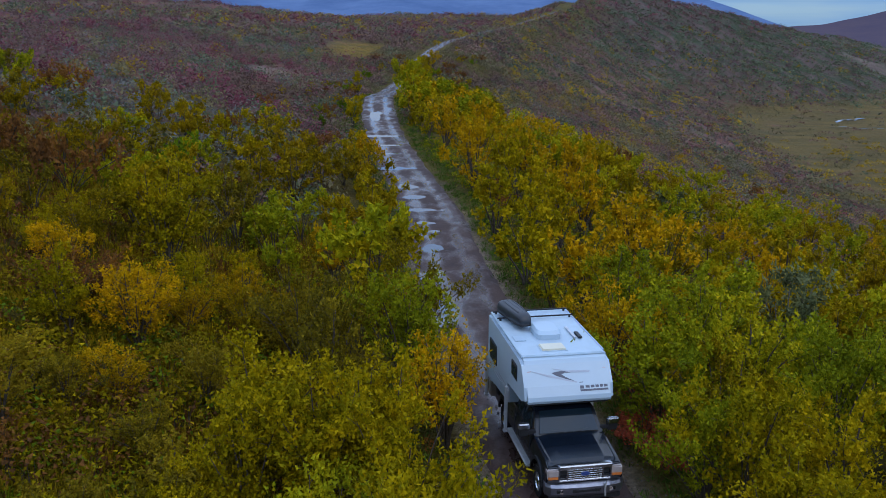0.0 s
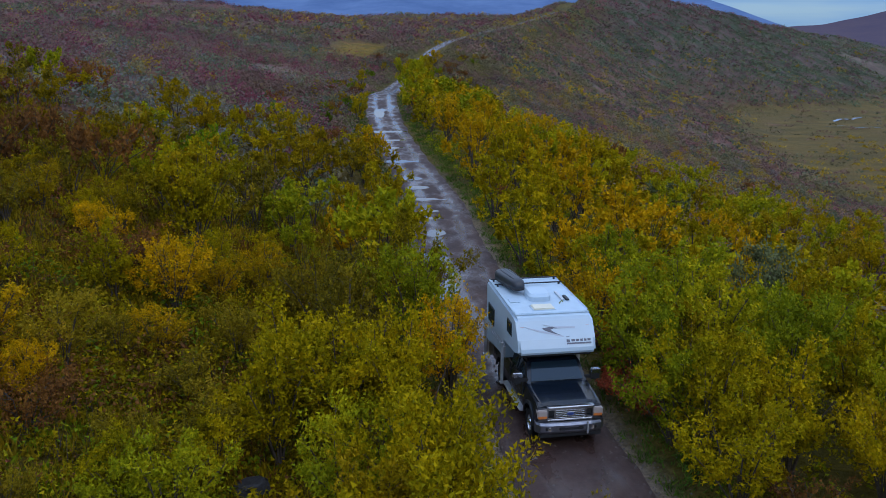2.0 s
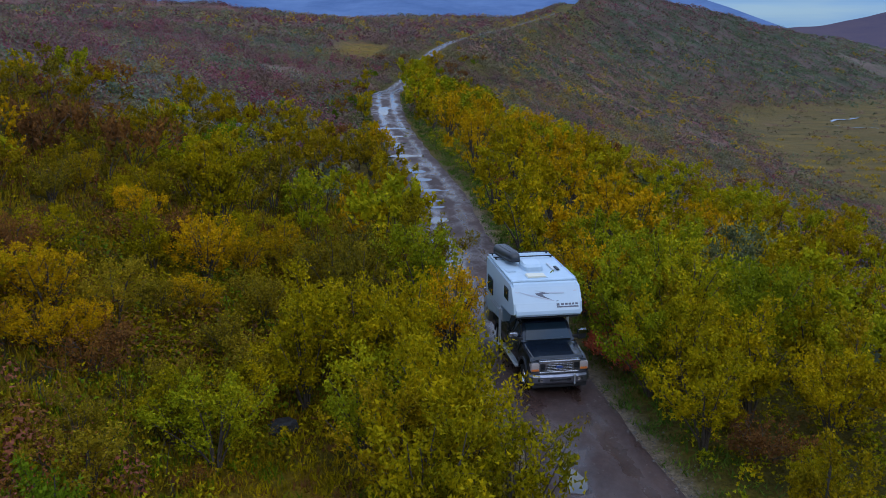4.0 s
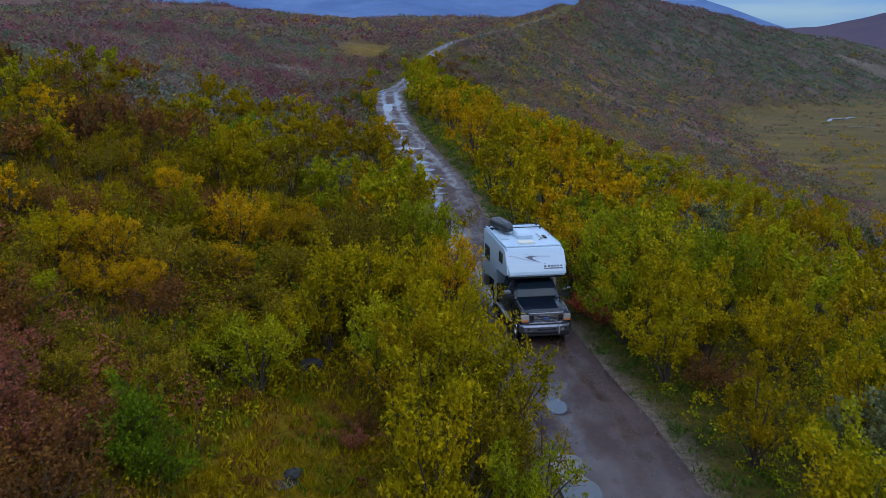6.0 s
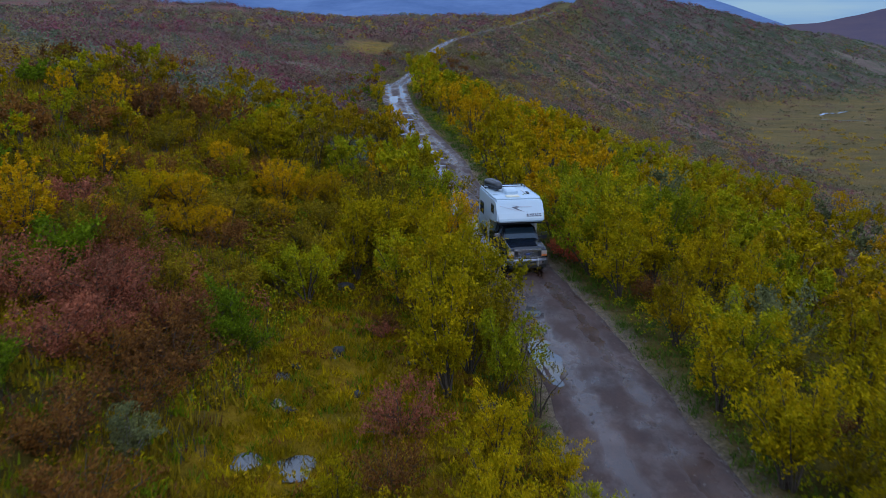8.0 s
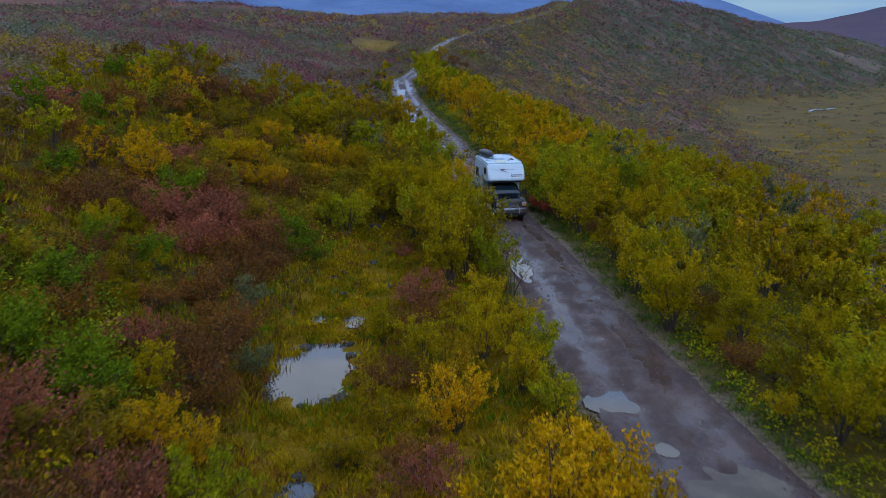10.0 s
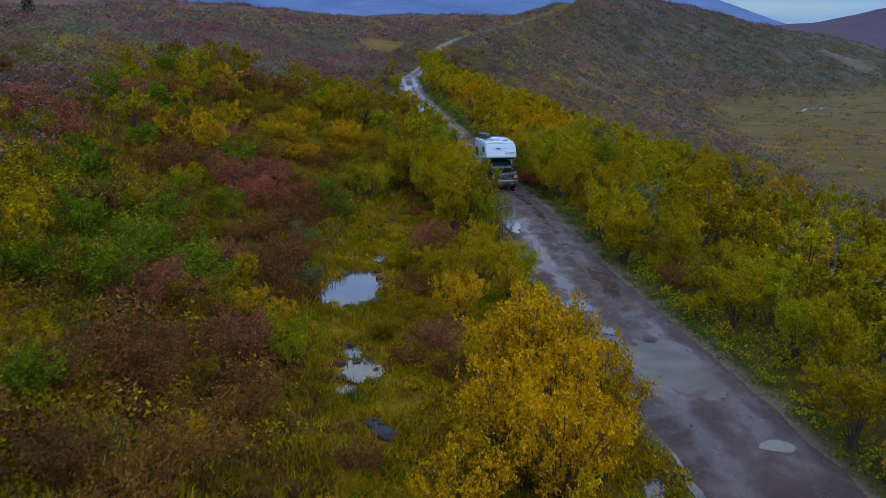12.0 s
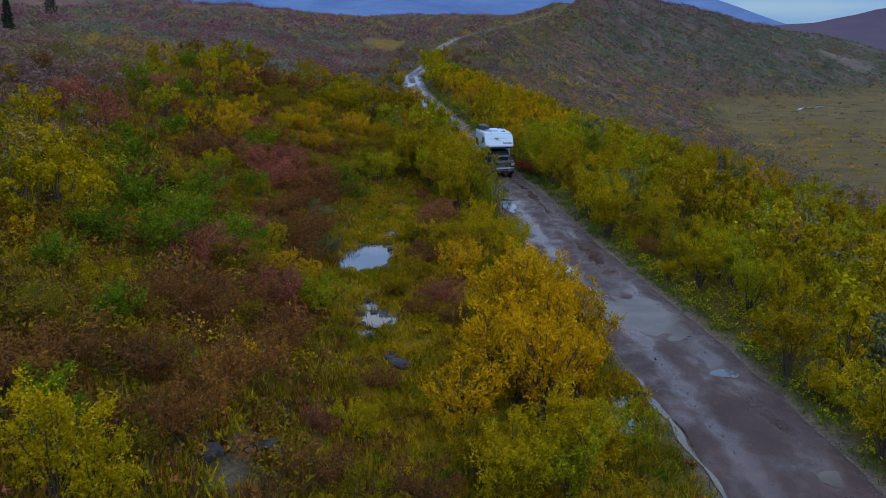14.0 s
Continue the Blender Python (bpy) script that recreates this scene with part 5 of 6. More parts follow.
for tone, tall, seed, level, sign in (("dull", 0.42, 84, -0.5, 1), ("rust", 0.42, 85, 0.15, 1), ("fresh", 0.36, 86, 0.3, -1), ("yellow", 0.40, 87, 0.35, 1), ("dull", 0.5, 88, -0.3, -1)):
    grass("sprig_heath", "dense low heath of upright leafy sprigs on the slope", LEAF[tone], 7600, zone_band(-50, 46, -34, -6.5, near_mask(6, 27 + seed % 5, level, sign)), 16, tall, seed, 2.0)
grass("bare_twigs", "dark bare twigs standing out of the heath", M_BARK, 4200, zone_band(-50, 40, -30, -6.0, near_mask(6, 19, -0.1, -1)), 7, 0.75, 89, 0.8)
for tone, tall, seed, level, sign in (("fresh", 0.30, 90, 0.35, 1), ("rust", 0.24, 91, 0.5, -1), ("yellow", 0.28, 92, 0.2, -1), ("olive", 0.34, 93, 0.3, 1)):
    mask = patchy(3, 9 + seed % 3, level, sign)
    grass("marsh_tussocks", "tussocks of sedge and moss on the marsh", LEAF[tone], 4200, zone_band(-40, 19, -17, -2.8, lambda x, y, rs: in_marsh(x, y) & pool_free(x, y) & mask(x, y, rs)), 14, tall, seed, 1.5)
grass("marsh_grass", "golden-green sedge grass in the marsh", M_GRASS, 5200, zone_band(-40, 19, -17, -2.8, lambda x, y, rs: in_marsh(x, y) & pool_free(x, y)), 13, 0.26, 81)
grass("verge_grass", "fresh green grass along the track edge", M_GRASS_GREEN, 2200, zone_band(-46, 120, 1.9, 4.2, lambda x, y, rs: x - road_x(y) > road_half(y) + 0.25), 13, 0.22, 82)
grass("verge_grass", "fresh green grass along the track edge", M_GRASS_GREEN, 2000, zone_band(-46, 120, -4.2, -1.8, lambda x, y, rs: road_x(y) - x > road_half(y) + 0.25), 13, 0.20, 83)

# ---- water ----
M_WATER, nt, b = mat_base("still_water", 0.03, 0.5)
b.inputs["IOR"].default_value = 1.55
c = ramp(nt, noise_tex(nt, 0.8, 4.0), [(0.35, (0.035, 0.034, 0.034)), (0.7, (0.07, 0.064, 0.058))])
nt.links.new(c, b.inputs["Base Color"])
bump(nt, noise_tex(nt, 3.0, 3.0), 0.04, 0.02, b)
M_MUDWATER, nt, b = mat_base("muddy_water", 0.18, 0.22)
b.inputs["IOR"].default_value = 1.33
c = ramp(nt, noise_tex(nt, 0.9, 5.0), [(0.35, (0.068, 0.055, 0.042)), (0.7, (0.120, 0.098, 0.076))])
nt.links.new(c, b.inputs["Base Color"])
bump(nt, noise_tex(nt, 4.0, 3.0), 0.05, 0.02, b)


def puddle(px, py, a, b_, turn, surface, material, label, name="puddle", fall=False, at=None):
    """Water standing in a hollow: level just under the lowest point of the rim, kept where the bed lies below it."""
    c_, s_ = math.cos(radians(turn)), math.sin(radians(turn))
    ang = np.linspace(0, 2 * math.pi, 48, endpoint=False)
    grow = 1.45
    ex, ey = grow * a * np.cos(ang), grow * b_ * np.sin(ang)
    rim = surface(px + ex * c_ - ey * s_, py + ex * s_ + ey * c_)
    mid = float(surface(np.array([px]), np.array([py]))[0])
    level = max(float(rim.min()) - 0.03, mid + 0.012) if at is None else at
    n = 40 if a * b_ > 1 else 26
    g = np.linspace(-grow, grow, n)
    U, V = np.meshgrid(g, g)
    X = px + U * a * c_ - V * b_ * s_
    Y = py + U * a * s_ + V * b_ * c_
    top = np.full(X.shape, level)
    if fall:
        u0 = (px - float(road_x(py))) / float(road_half(py))
        top = road_z(Y) + 0.02 + 0.05 * (1 - u0**2) - 0.05
    keep = (surface(X.ravel(), Y.ravel()).reshape(X.shape) < top + 0.02) & (U**2 + V**2 < grow**2)
    q = keep[:-1, :-1] & keep[1:, :-1] & keep[:-1, 1:] & keep[1:, 1:]
    idx = np.arange(n * n).reshape(n, n)
    f = np.stack([idx[:-1, :-1][q], idx[:-1, 1:][q], idx[1:, 1:][q], idx[1:, :-1][q]], 1)
    if len(f) < 4:
        return None
    used, inv = np.unique(f, return_inverse=True)
    v = np.stack([X.ravel(), Y.ravel(), top.ravel()], 1)[used]
    me = mesh_from(name, v, inv.reshape(f.shape))
    me.materials.append(material)
    return tagged(new(name, me), label, "puddle", kind="structure")


for (px, py, a, b_, turn), shelf in zip(POOLS, POOL_LEVEL):
    puddle(px, py, a, b_, turn, height, M_WATER, "still pool reflecting the sky in the marsh", at=shelf - 0.07)
for i, (px, py, a, b_, turn) in enumerate(HOLES + STRIPES):
    puddle(px, py, a, b_, turn, road_surface, M_MUDWATER if i in (0, 3) else M_WATER, "rain puddle in a pothole of the track", fall=True)

# ---- the truck and its camper ----
M_PAINT = mat_plain("black_paint", (0.006, 0.010, 0.018), 0.2, 0.4, vary=0.5, scale=1.5)
M_PAINT.node_tree.nodes["Principled BSDF"].inputs["Coat Weight"].default_value = 0.25
M_CHROME = mat_plain("chrome", (0.52, 0.55, 0.60), 0.18, 0.6, metal=1.0, vary=0.1, scale=6)
M_RUBBER = mat_plain("rubber", (0.018, 0.018, 0.02), 0.8, 0.2, vary=0.5, scale=8, bumps=0.2)
M_TRIM = mat_plain("black_trim", (0.02, 0.021, 0.024), 0.55, 0.4, vary=0.4, scale=6)
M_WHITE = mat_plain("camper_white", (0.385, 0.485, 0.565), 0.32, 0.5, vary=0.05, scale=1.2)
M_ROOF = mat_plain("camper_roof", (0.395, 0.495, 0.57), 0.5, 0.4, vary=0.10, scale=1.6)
M_CREAM = mat_plain("cream_vent", (0.62, 0.58, 0.45), 0.45, 0.4, vary=0.08)
M_DECAL = mat_plain("grey_decal", (0.075, 0.085, 0.12), 0.4, 0.4, vary=0.1)
M_DECAL_PALE = mat_plain("pale_decal", (0.36, 0.40, 0.47), 0.4, 0.4, vary=0.1)
M_BOX = mat_plain("roof_box_plastic", (0.027, 0.031, 0.038), 0.42, 0.5, vary=0.2, scale=2)
M_AMBER = mat_plain("amber_lens", (0.75, 0.22, 0.05), 0.2, 0.5)
M_LAMP = mat_plain("lamp_lens", (0.42, 0.36, 0.34), 0.12, 0.6)
M_BLUE_BADGE = mat_plain("blue_badge", (0.03, 0.06, 0.22), 0.3, 0.5)
M_BUMPER = mat_plain("dull_chrome", (0.263, 0.271, 0.319), 0.32, 0.5, metal=0.9, vary=0.25, scale=5)
M_GALV = mat_plain("jack_metal", (0.55, 0.56, 0.58), 0.45, 0.5, metal=0.6, vary=0.15, scale=5)
M_DULL = mat_plain("muddy_skirt", (0.19, 0.16, 0.13), 0.8, 0.3, vary=0.3, scale=4)
M_GLASS, nt, b = mat_base("tinted_glass", 0.04, 0.6)
b.inputs["Base Color"].default_value = (0.010, 0.020, 0.030, 1)
b.inputs["IOR"].default_value = 1.45


def part(name, bm, material, parent, label="", smooth=False):
    """Link a bmesh as one mesh under its thing."""
    me = bpy.data.meshes.new(name)
    bmesh.ops.recalc_face_normals(bm, faces=bm.faces)
    bm.to_mesh(me)
    bm.free()
    me.materials.append(material)
    if smooth:
        me.polygons.foreach_set("use_smooth", np.ones(len(me.polygons), bool))
    o = new(name, me)
    o.parent = parent
    if label:
        tagged(o, label)
    return o


def box(x0, x1, y0, y1, z0, z1, bevel=0.0, seg=2, bm=None):
    bm = bm or bmesh.new()
    r = bmesh.ops.create_cube(bm, size=1.0, matrix=Matrix.LocRotScale(((x0 + x1) / 2, (y0 + y1) / 2, (z0 + z1) / 2), None, (abs(x1 - x0), abs(y1 - y0), abs(z1 - z0))))
    if bevel:
        ed = {e for v in r["verts"] for e in v.link_edges}
        bmesh.ops.bevel(bm, geom=list(ed), offset=bevel, segments=seg, affect="EDGES")
    return bm


def prism(profile, half, bevel=0.0, seg=2, top_half=None, z_split=None):
    """A side outline in (y, z), carried across from -half to +half; above z_split it narrows to top_half."""
    bm = bmesh.new()
    rows = []
    for sx in (-1, 1):
        row = []
        for y, z in profile:
            w = half
            if top_half is not None and z > z_split:
                w = top_half
            row.append(bm.verts.new((sx * w, y, z)))
        rows.append(row)
    bm.faces.new(rows[0])
    bm.faces.new(rows[1][::-1])
    n = len(profile)
    for i in range(n):
        j = (i + 1) % n
        bm.faces.new((rows[0][i], rows[1][i], rows[1][j], rows[0][j]))
    if bevel:
        bmesh.ops.bevel(bm, geom=[e for e in bm.edges], offset=bevel, segments=seg, affect="EDGES", clamp_overlap=True)
    return bm


def loft(sections):
    """Closed skin over rings of equal count."""
    bm = bmesh.new()
    rings = [[bm.verts.new(p) for p in s] for s in sections]
    n = len(rings[0])
    for a, c in zip(rings, rings[1:]):
        for i in range(n):
            j = (i + 1) % n
            bm.faces.new((a[i], a[j], c[j], c[i]))
    bm.faces.new(rings[0][::-1])
    bm.faces.new(rings[-1])
    return bm


def quad_plate(pts, thick):
    """A thin plate over the corners, thickened along its normal."""
    p = [Vector(q) for q in pts]
    nrm = (p[1] - p[0]).cross(p[2] - p[0]).normalized() * thick
    bm = bmesh.new()
    a = [bm.verts.new(q) for q in p]
    c = [bm.verts.new(q + nrm) for q in p]
    bm.faces.new(a[::-1])
    bm.faces.new(c)
    for i in range(len(p)):
        j = (i + 1) % len(p)
        bm.faces.new((a[i], a[j], c[j], c[i]))
    return bm


def lathe(profile, axis_x, cy, cz, segs=32):
    """Spin (radius, x) about a line across the truck."""
    bm = bmesh.new()
    rings = []
    for r, x in profile:
        rings.append([bm.verts.new((axis_x + x, cy + r * math.cos(a), cz + r * math.sin(a))) for a in np.linspace(0, 2 * math.pi, segs, endpoint=False)])
    for a, c in zip(rings, rings[1:]):
        for i in range(segs):
            j = (i + 1) % segs
            bm.faces.new((a[i], a[j], c[j], c[i]))
    bm.faces.new(rings[0][::-1])
    bm.faces.new(rings[-1])
    return bm


TRUCK_POSE = pose(3.56, 20.0, float(road_z(20.0)) + 0.03, 0.6, 0, 9.4)
FRONT, REAR, R_WHEEL = 1.02, 4.78, 0.42


def build_truck():
    t = tagged(new("pickup_truck"), "black crew-cab pickup truck carrying a camper on the wet track", "truck")
    # lower body with wheel arches
    prof = [(0.22, 0.62), (0.16, 0.95), (0.22, 1.22), (0.42, 1.30), (1.45, 1.40), (1.62, 1.41), (3.45, 1.42), (3.5, 1.38), (5.95, 1.38), (6.0, 1.3), (6.0, 0.62)]
    for c in (REAR, FRONT):
        prof += [(c + 0.54 * math.cos(a), 0.50 + 0.50 * math.sin(a)) for a in np.linspace(0.24, math.pi - 0.24, 11)]
    part("body", prism(prof, 1.0, 0.03, 2, 0.94, 1.2), M_PAINT, t, "glossy black bodywork splashed with mud")
    part("underbody", box(-0.82, 0.82, 0.5, 5.9, 0.42, 0.75, 0.04), M_TRIM, t)
    # hood with a raised middle
    ring = lambda y, z, w, k: [(-w, y, z - 0.05), (-w * 0.92, y, z), (-w * 0.62, y, z + k), (w * 0.62, y, z + k), (w * 0.92, y, z), (w, y, z - 0.05)]
    part("hood", loft([ring(0.26, 1.25, 0.84, 0.03), ring(0.34, 1.31, 0.88, 0.045), ring(0.9, 1.375, 0.91, 0.05), ring(1.5, 1.43, 0.92, 0.04)]), M_PAINT, t, smooth=False)
    # cab
    lo, hi = 1.40, 2.0
    cab = loft([[(-0.94, 1.50, lo), (0.94, 1.50, lo), (0.96, 3.44, lo), (-0.96, 3.44, lo)],
                [(-0.80, 2.02, 1.93), (0.80, 2.02, 1.93), (0.80, 3.40, 1.93), (-0.80, 3.40, 1.93)],
                [(-0.72, 2.16, hi), (0.72, 2.16, hi), (0.72, 3.36, hi), (-0.72, 3.36, hi)]])
    bmesh.ops.bevel(cab, geom=list(cab.edges), offset=0.03, segments=2, affect="EDGES")
    part("cab", cab, M_PAINT, t)
    part("windshield", quad_plate([(-0.80, 1.545, 1.46), (0.80, 1.545, 1.46), (0.70, 1.985, 1.90), (-0.70, 1.985, 1.90)], 0.035), M_GLASS, t, "dark tinted windshield")
    for s in (-1, 1):
        for y0, y1 in ((1.98, 2.60), (2.70, 3.25)):
            top0 = max(y0 + 0.02, 2.10)
            pts = [(s * 0.935, y0 - 0.10 if y0 < 2 else y0, 1.47), (s * 0.935, y1, 1.47), (s * 0.822, y1, 1.87), (s * 0.822, top0, 1.87)]
            part("side_window", quad_plate(pts if s > 0 else pts[::-1], 0.02), M_GLASS, t)
        part("wiper", tube_bm([(s * 0.08 + 0.02, 1.52, 1.475), (s * 0.3 + 0.05, 1.55, 1.50), (s * 0.58, 1.60, 1.545)], 0.014), M_TRIM, t)
        # mirror
        m = part("mirror", box(s * 1.06, s * 1.36, 1.58, 1.74, 1.40, 1.76, 0.04), M_TRIM, t, "tall black towing mirror")
        part("mirror_cap", box(s * 1.05, s * 1.37, 1.54, 1.66, 1.60, 1.78, 0.035), M_CHROME, m, "chrome mirror cap")
        part("mirror_arm", box(s * 0.86, s * 1.10, 1.61, 1.71, 1.45, 1.54, 0.012), M_TRIM, m)
        part("door_handle", box(s * 0.985, s * 1.02, 2.42, 2.58, 1.22, 1.27, 0.012), M_CHROME, t, "chrome door handle")
        part("door_handle", box(s * 0.985, s * 1.02, 3.16, 3.32, 1.22, 1.27, 0.012), M_CHROME, t, "chrome door handle")
        for y in (1.78, 2.65, 3.40):
            part("door_seam", box(s * 0.96, s * 1.004, y - 0.006, y + 0.006, 0.66, 1.38), M_TRIM, t)
        part("running_board", box(s * 0.86, s * 1.10, 1.70, 3.95, 0.46, 0.53, 0.02), M_GALV, t, "grey aluminium running board")
        part("fender_flare", arch_bm(s * 0.99, FRONT, 0.5, 0.52, 0.07), M_TRIM, t)
        part("fender_flare", arch_bm(s * 0.99, REAR, 0.5, 0.52, 0.07), M_TRIM, t)
        # headlight with amber turn lamp
        h = part("headlight", box(s * 0.66, s * 0.97, 0.12, 0.34, 0.90, 1.17, 0.03), M_LAMP, t, "rectangular headlight with lit warm lens")
        part("turn_signal", box(s * 0.69, s * 0.95, 0.105, 0.2, 0.915, 1.00, 0.015), M_AMBER, h, "amber turn signal")
        part("fog_lamp", lathe_y(s * 0.62, 0.02, 0.64, 0.07), M_LAMP, t)
    # grille: chrome surround, bars, badge
    g = part("grille", box(-0.66, 0.66, 0.17, 0.28, 0.86, 1.20, 0.02), M_TRIM, t, "chrome grille with horizontal bars")
    part("grille_surround", box(-0.70, 0.70, 0.08, 0.26, 1.16, 1.29, 0.035), M_CHROME, g, "broad chrome upper bar")
    part("grille_surround", box(-0.68, 0.68, 0.12, 0.22, 0.83, 0.885, 0.02), M_CHROME, g)
    for s in (-1, 1):
        part("grille_post", box(s * 0.44, s * 0.48, 0.12, 0.22, 0.86, 1.18, 0.015), M_CHROME, g)
        part("grille_post", box(s * 0.65, s * 0.685, 0.12, 0.22, 0.86, 1.18, 0.015), M_CHROME, g)
    for i in range(5):
        z = 0.915 + 0.056 * i
        part("grille_bar", box(-0.44, 0.44, 0.125, 0.20, z - 0.014, z + 0.014, 0.006), M_CHROME, g)
    badge = bmesh.new()
    bmesh.ops.create_cone(badge, cap_ends=True, segments=32, radius1=0.5, radius2=0.46, depth=1, matrix=Matrix.Translation((0, 0.118, 1.03)) @ Matrix.Rotation(math.pi / 2, 4, "X") @ Matrix.Diagonal((0.24, 0.10, 0.03, 1)))
    part("badge", badge, M_BLUE_BADGE, g, "plain blue oval badge")
    # bumper
    sec = lambda x, y: [(x, y, 0.50), (x, y - 0.03, 0.56), (x, y - 0.03, 0.74), (x, y + 0.03, 0.80), (x, y + 0.16, 0.80), (x, y + 0.16, 0.50)]
    bp = part("bumper", loft([sec(x, y) for x, y in ((-1.01, 0.20), (-0.9, 0.07), (-0.6, 0.01), (0, -0.01), (0.6, 0.01), (0.9, 0.07), (1.01, 0.20))]), M_BUMPER, t, "dull chrome front bumper", smooth=False)
    part("bumper_opening", box(-0.36, 0.36, -0.048, 0.05, 0.60, 0.69, 0.015), M_TRIM, bp)
    for s in (-1, 1):
        part("tow_opening", box(s * 0.50, s * 0.76, -0.02, 0.08, 0.60, 0.69, 0.015), M_TRIM, bp)
    part("valance", box(-0.92, 0.92, 0.06, 0.22, 0.34, 0.51, 0.03), M_TRIM, t, "black plastic valance under the bumper")
    part("tow_strap", box(0.45, 0.50, -0.075, -0.03, 0.46, 0.86, 0.012), M_GALV, t, "grey bracket on the bumper")
    # wheels
    for s in (-1, 1):
        for y in (FRONT, REAR):
            inner, outer = s * 0.70, s * 0.99
            w = part("wheel", lathe([(0.02, 0.0), (0.24, 0.0), (0.25, s * 0.24), (0.02, s * 0.20)], inner, y, R_WHEEL), M_GALV, t, "steel wheel with muddy tyre")
            part("tyre", lathe([(0.25, 0.0), (0.40, 0.0), (R_WHEEL, s * 0.05), (R_WHEEL, s * 0.23), (0.40, s * 0.28), (0.26, s * 0.28), (0.25, s * 0.20)], inner, y, R_WHEEL), M_RUBBER, w, "black off-road tyre")
            part("rim", lathe([(0.03, s * 0.22), (0.10, s * 0.27), (0.13, s * 0.21), (0.23, s * 0.22), (0.255, s * 0.265), (0.25, s * 0.2)], inner, y, R_WHEEL, 24), M_CHROME, w, "polished wheel rim")
            for k in range(8):
                a = k * math.pi / 4
                part("rim_slot", box(inner + s * 0.205, inner + s * 0.232, y + 0.18 * math.cos(a) - 0.03, y + 0.18 * math.cos(a) + 0.03, R_WHEEL + 0.18 * math.sin(a) - 0.03, R_WHEEL + 0.18 * math.sin(a) + 0.03, 0.01), M_TRIM, w)
    t.matrix_basis = TRUCK_POSE
    return t


def tube_bm(pts, r, sides=6):
    bm = bmesh.new()
    v, f = tube_path(pts, r, r, sides)
    vs = [bm.verts.new(p) for p in v]
    for q in f:
        bm.faces.new([vs[i] for i in q])
    bm.faces.new(vs[:sides][::-1])
    bm.faces.new(vs[-sides:])
    return bm


def arch_bm(x, cy, cz, r, w):
    """A flat lip round a wheel arch."""
    bm = bmesh.new()
    prev = None
    for a in np.linspace(0.1, math.pi - 0.1, 15):
        ring = [bm.verts.new((x + dx, cy + rr * math.cos(a), cz + rr * math.sin(a))) for dx, rr in ((-0.03, r - 0.02), (0.035, r - 0.02), (0.035, r + w), (-0.03, r + w))]
        if prev:
            for i in range(4):
                bm.faces.new((prev[i], prev[(i + 1) % 4], ring[(i + 1) % 4], ring[i]))
        prev = ring
    return bm


def lathe_y(x, y, z, r):
    bm = bmesh.new()
    bmesh.ops.create_cone(bm, cap_ends=True, segments=16, radius1=r, radius2=r * 0.9, depth=0.08, matrix=Matrix.Translation((x, y, z)) @ Matrix.Rotation(math.pi / 2, 4, "X"))
    return bm


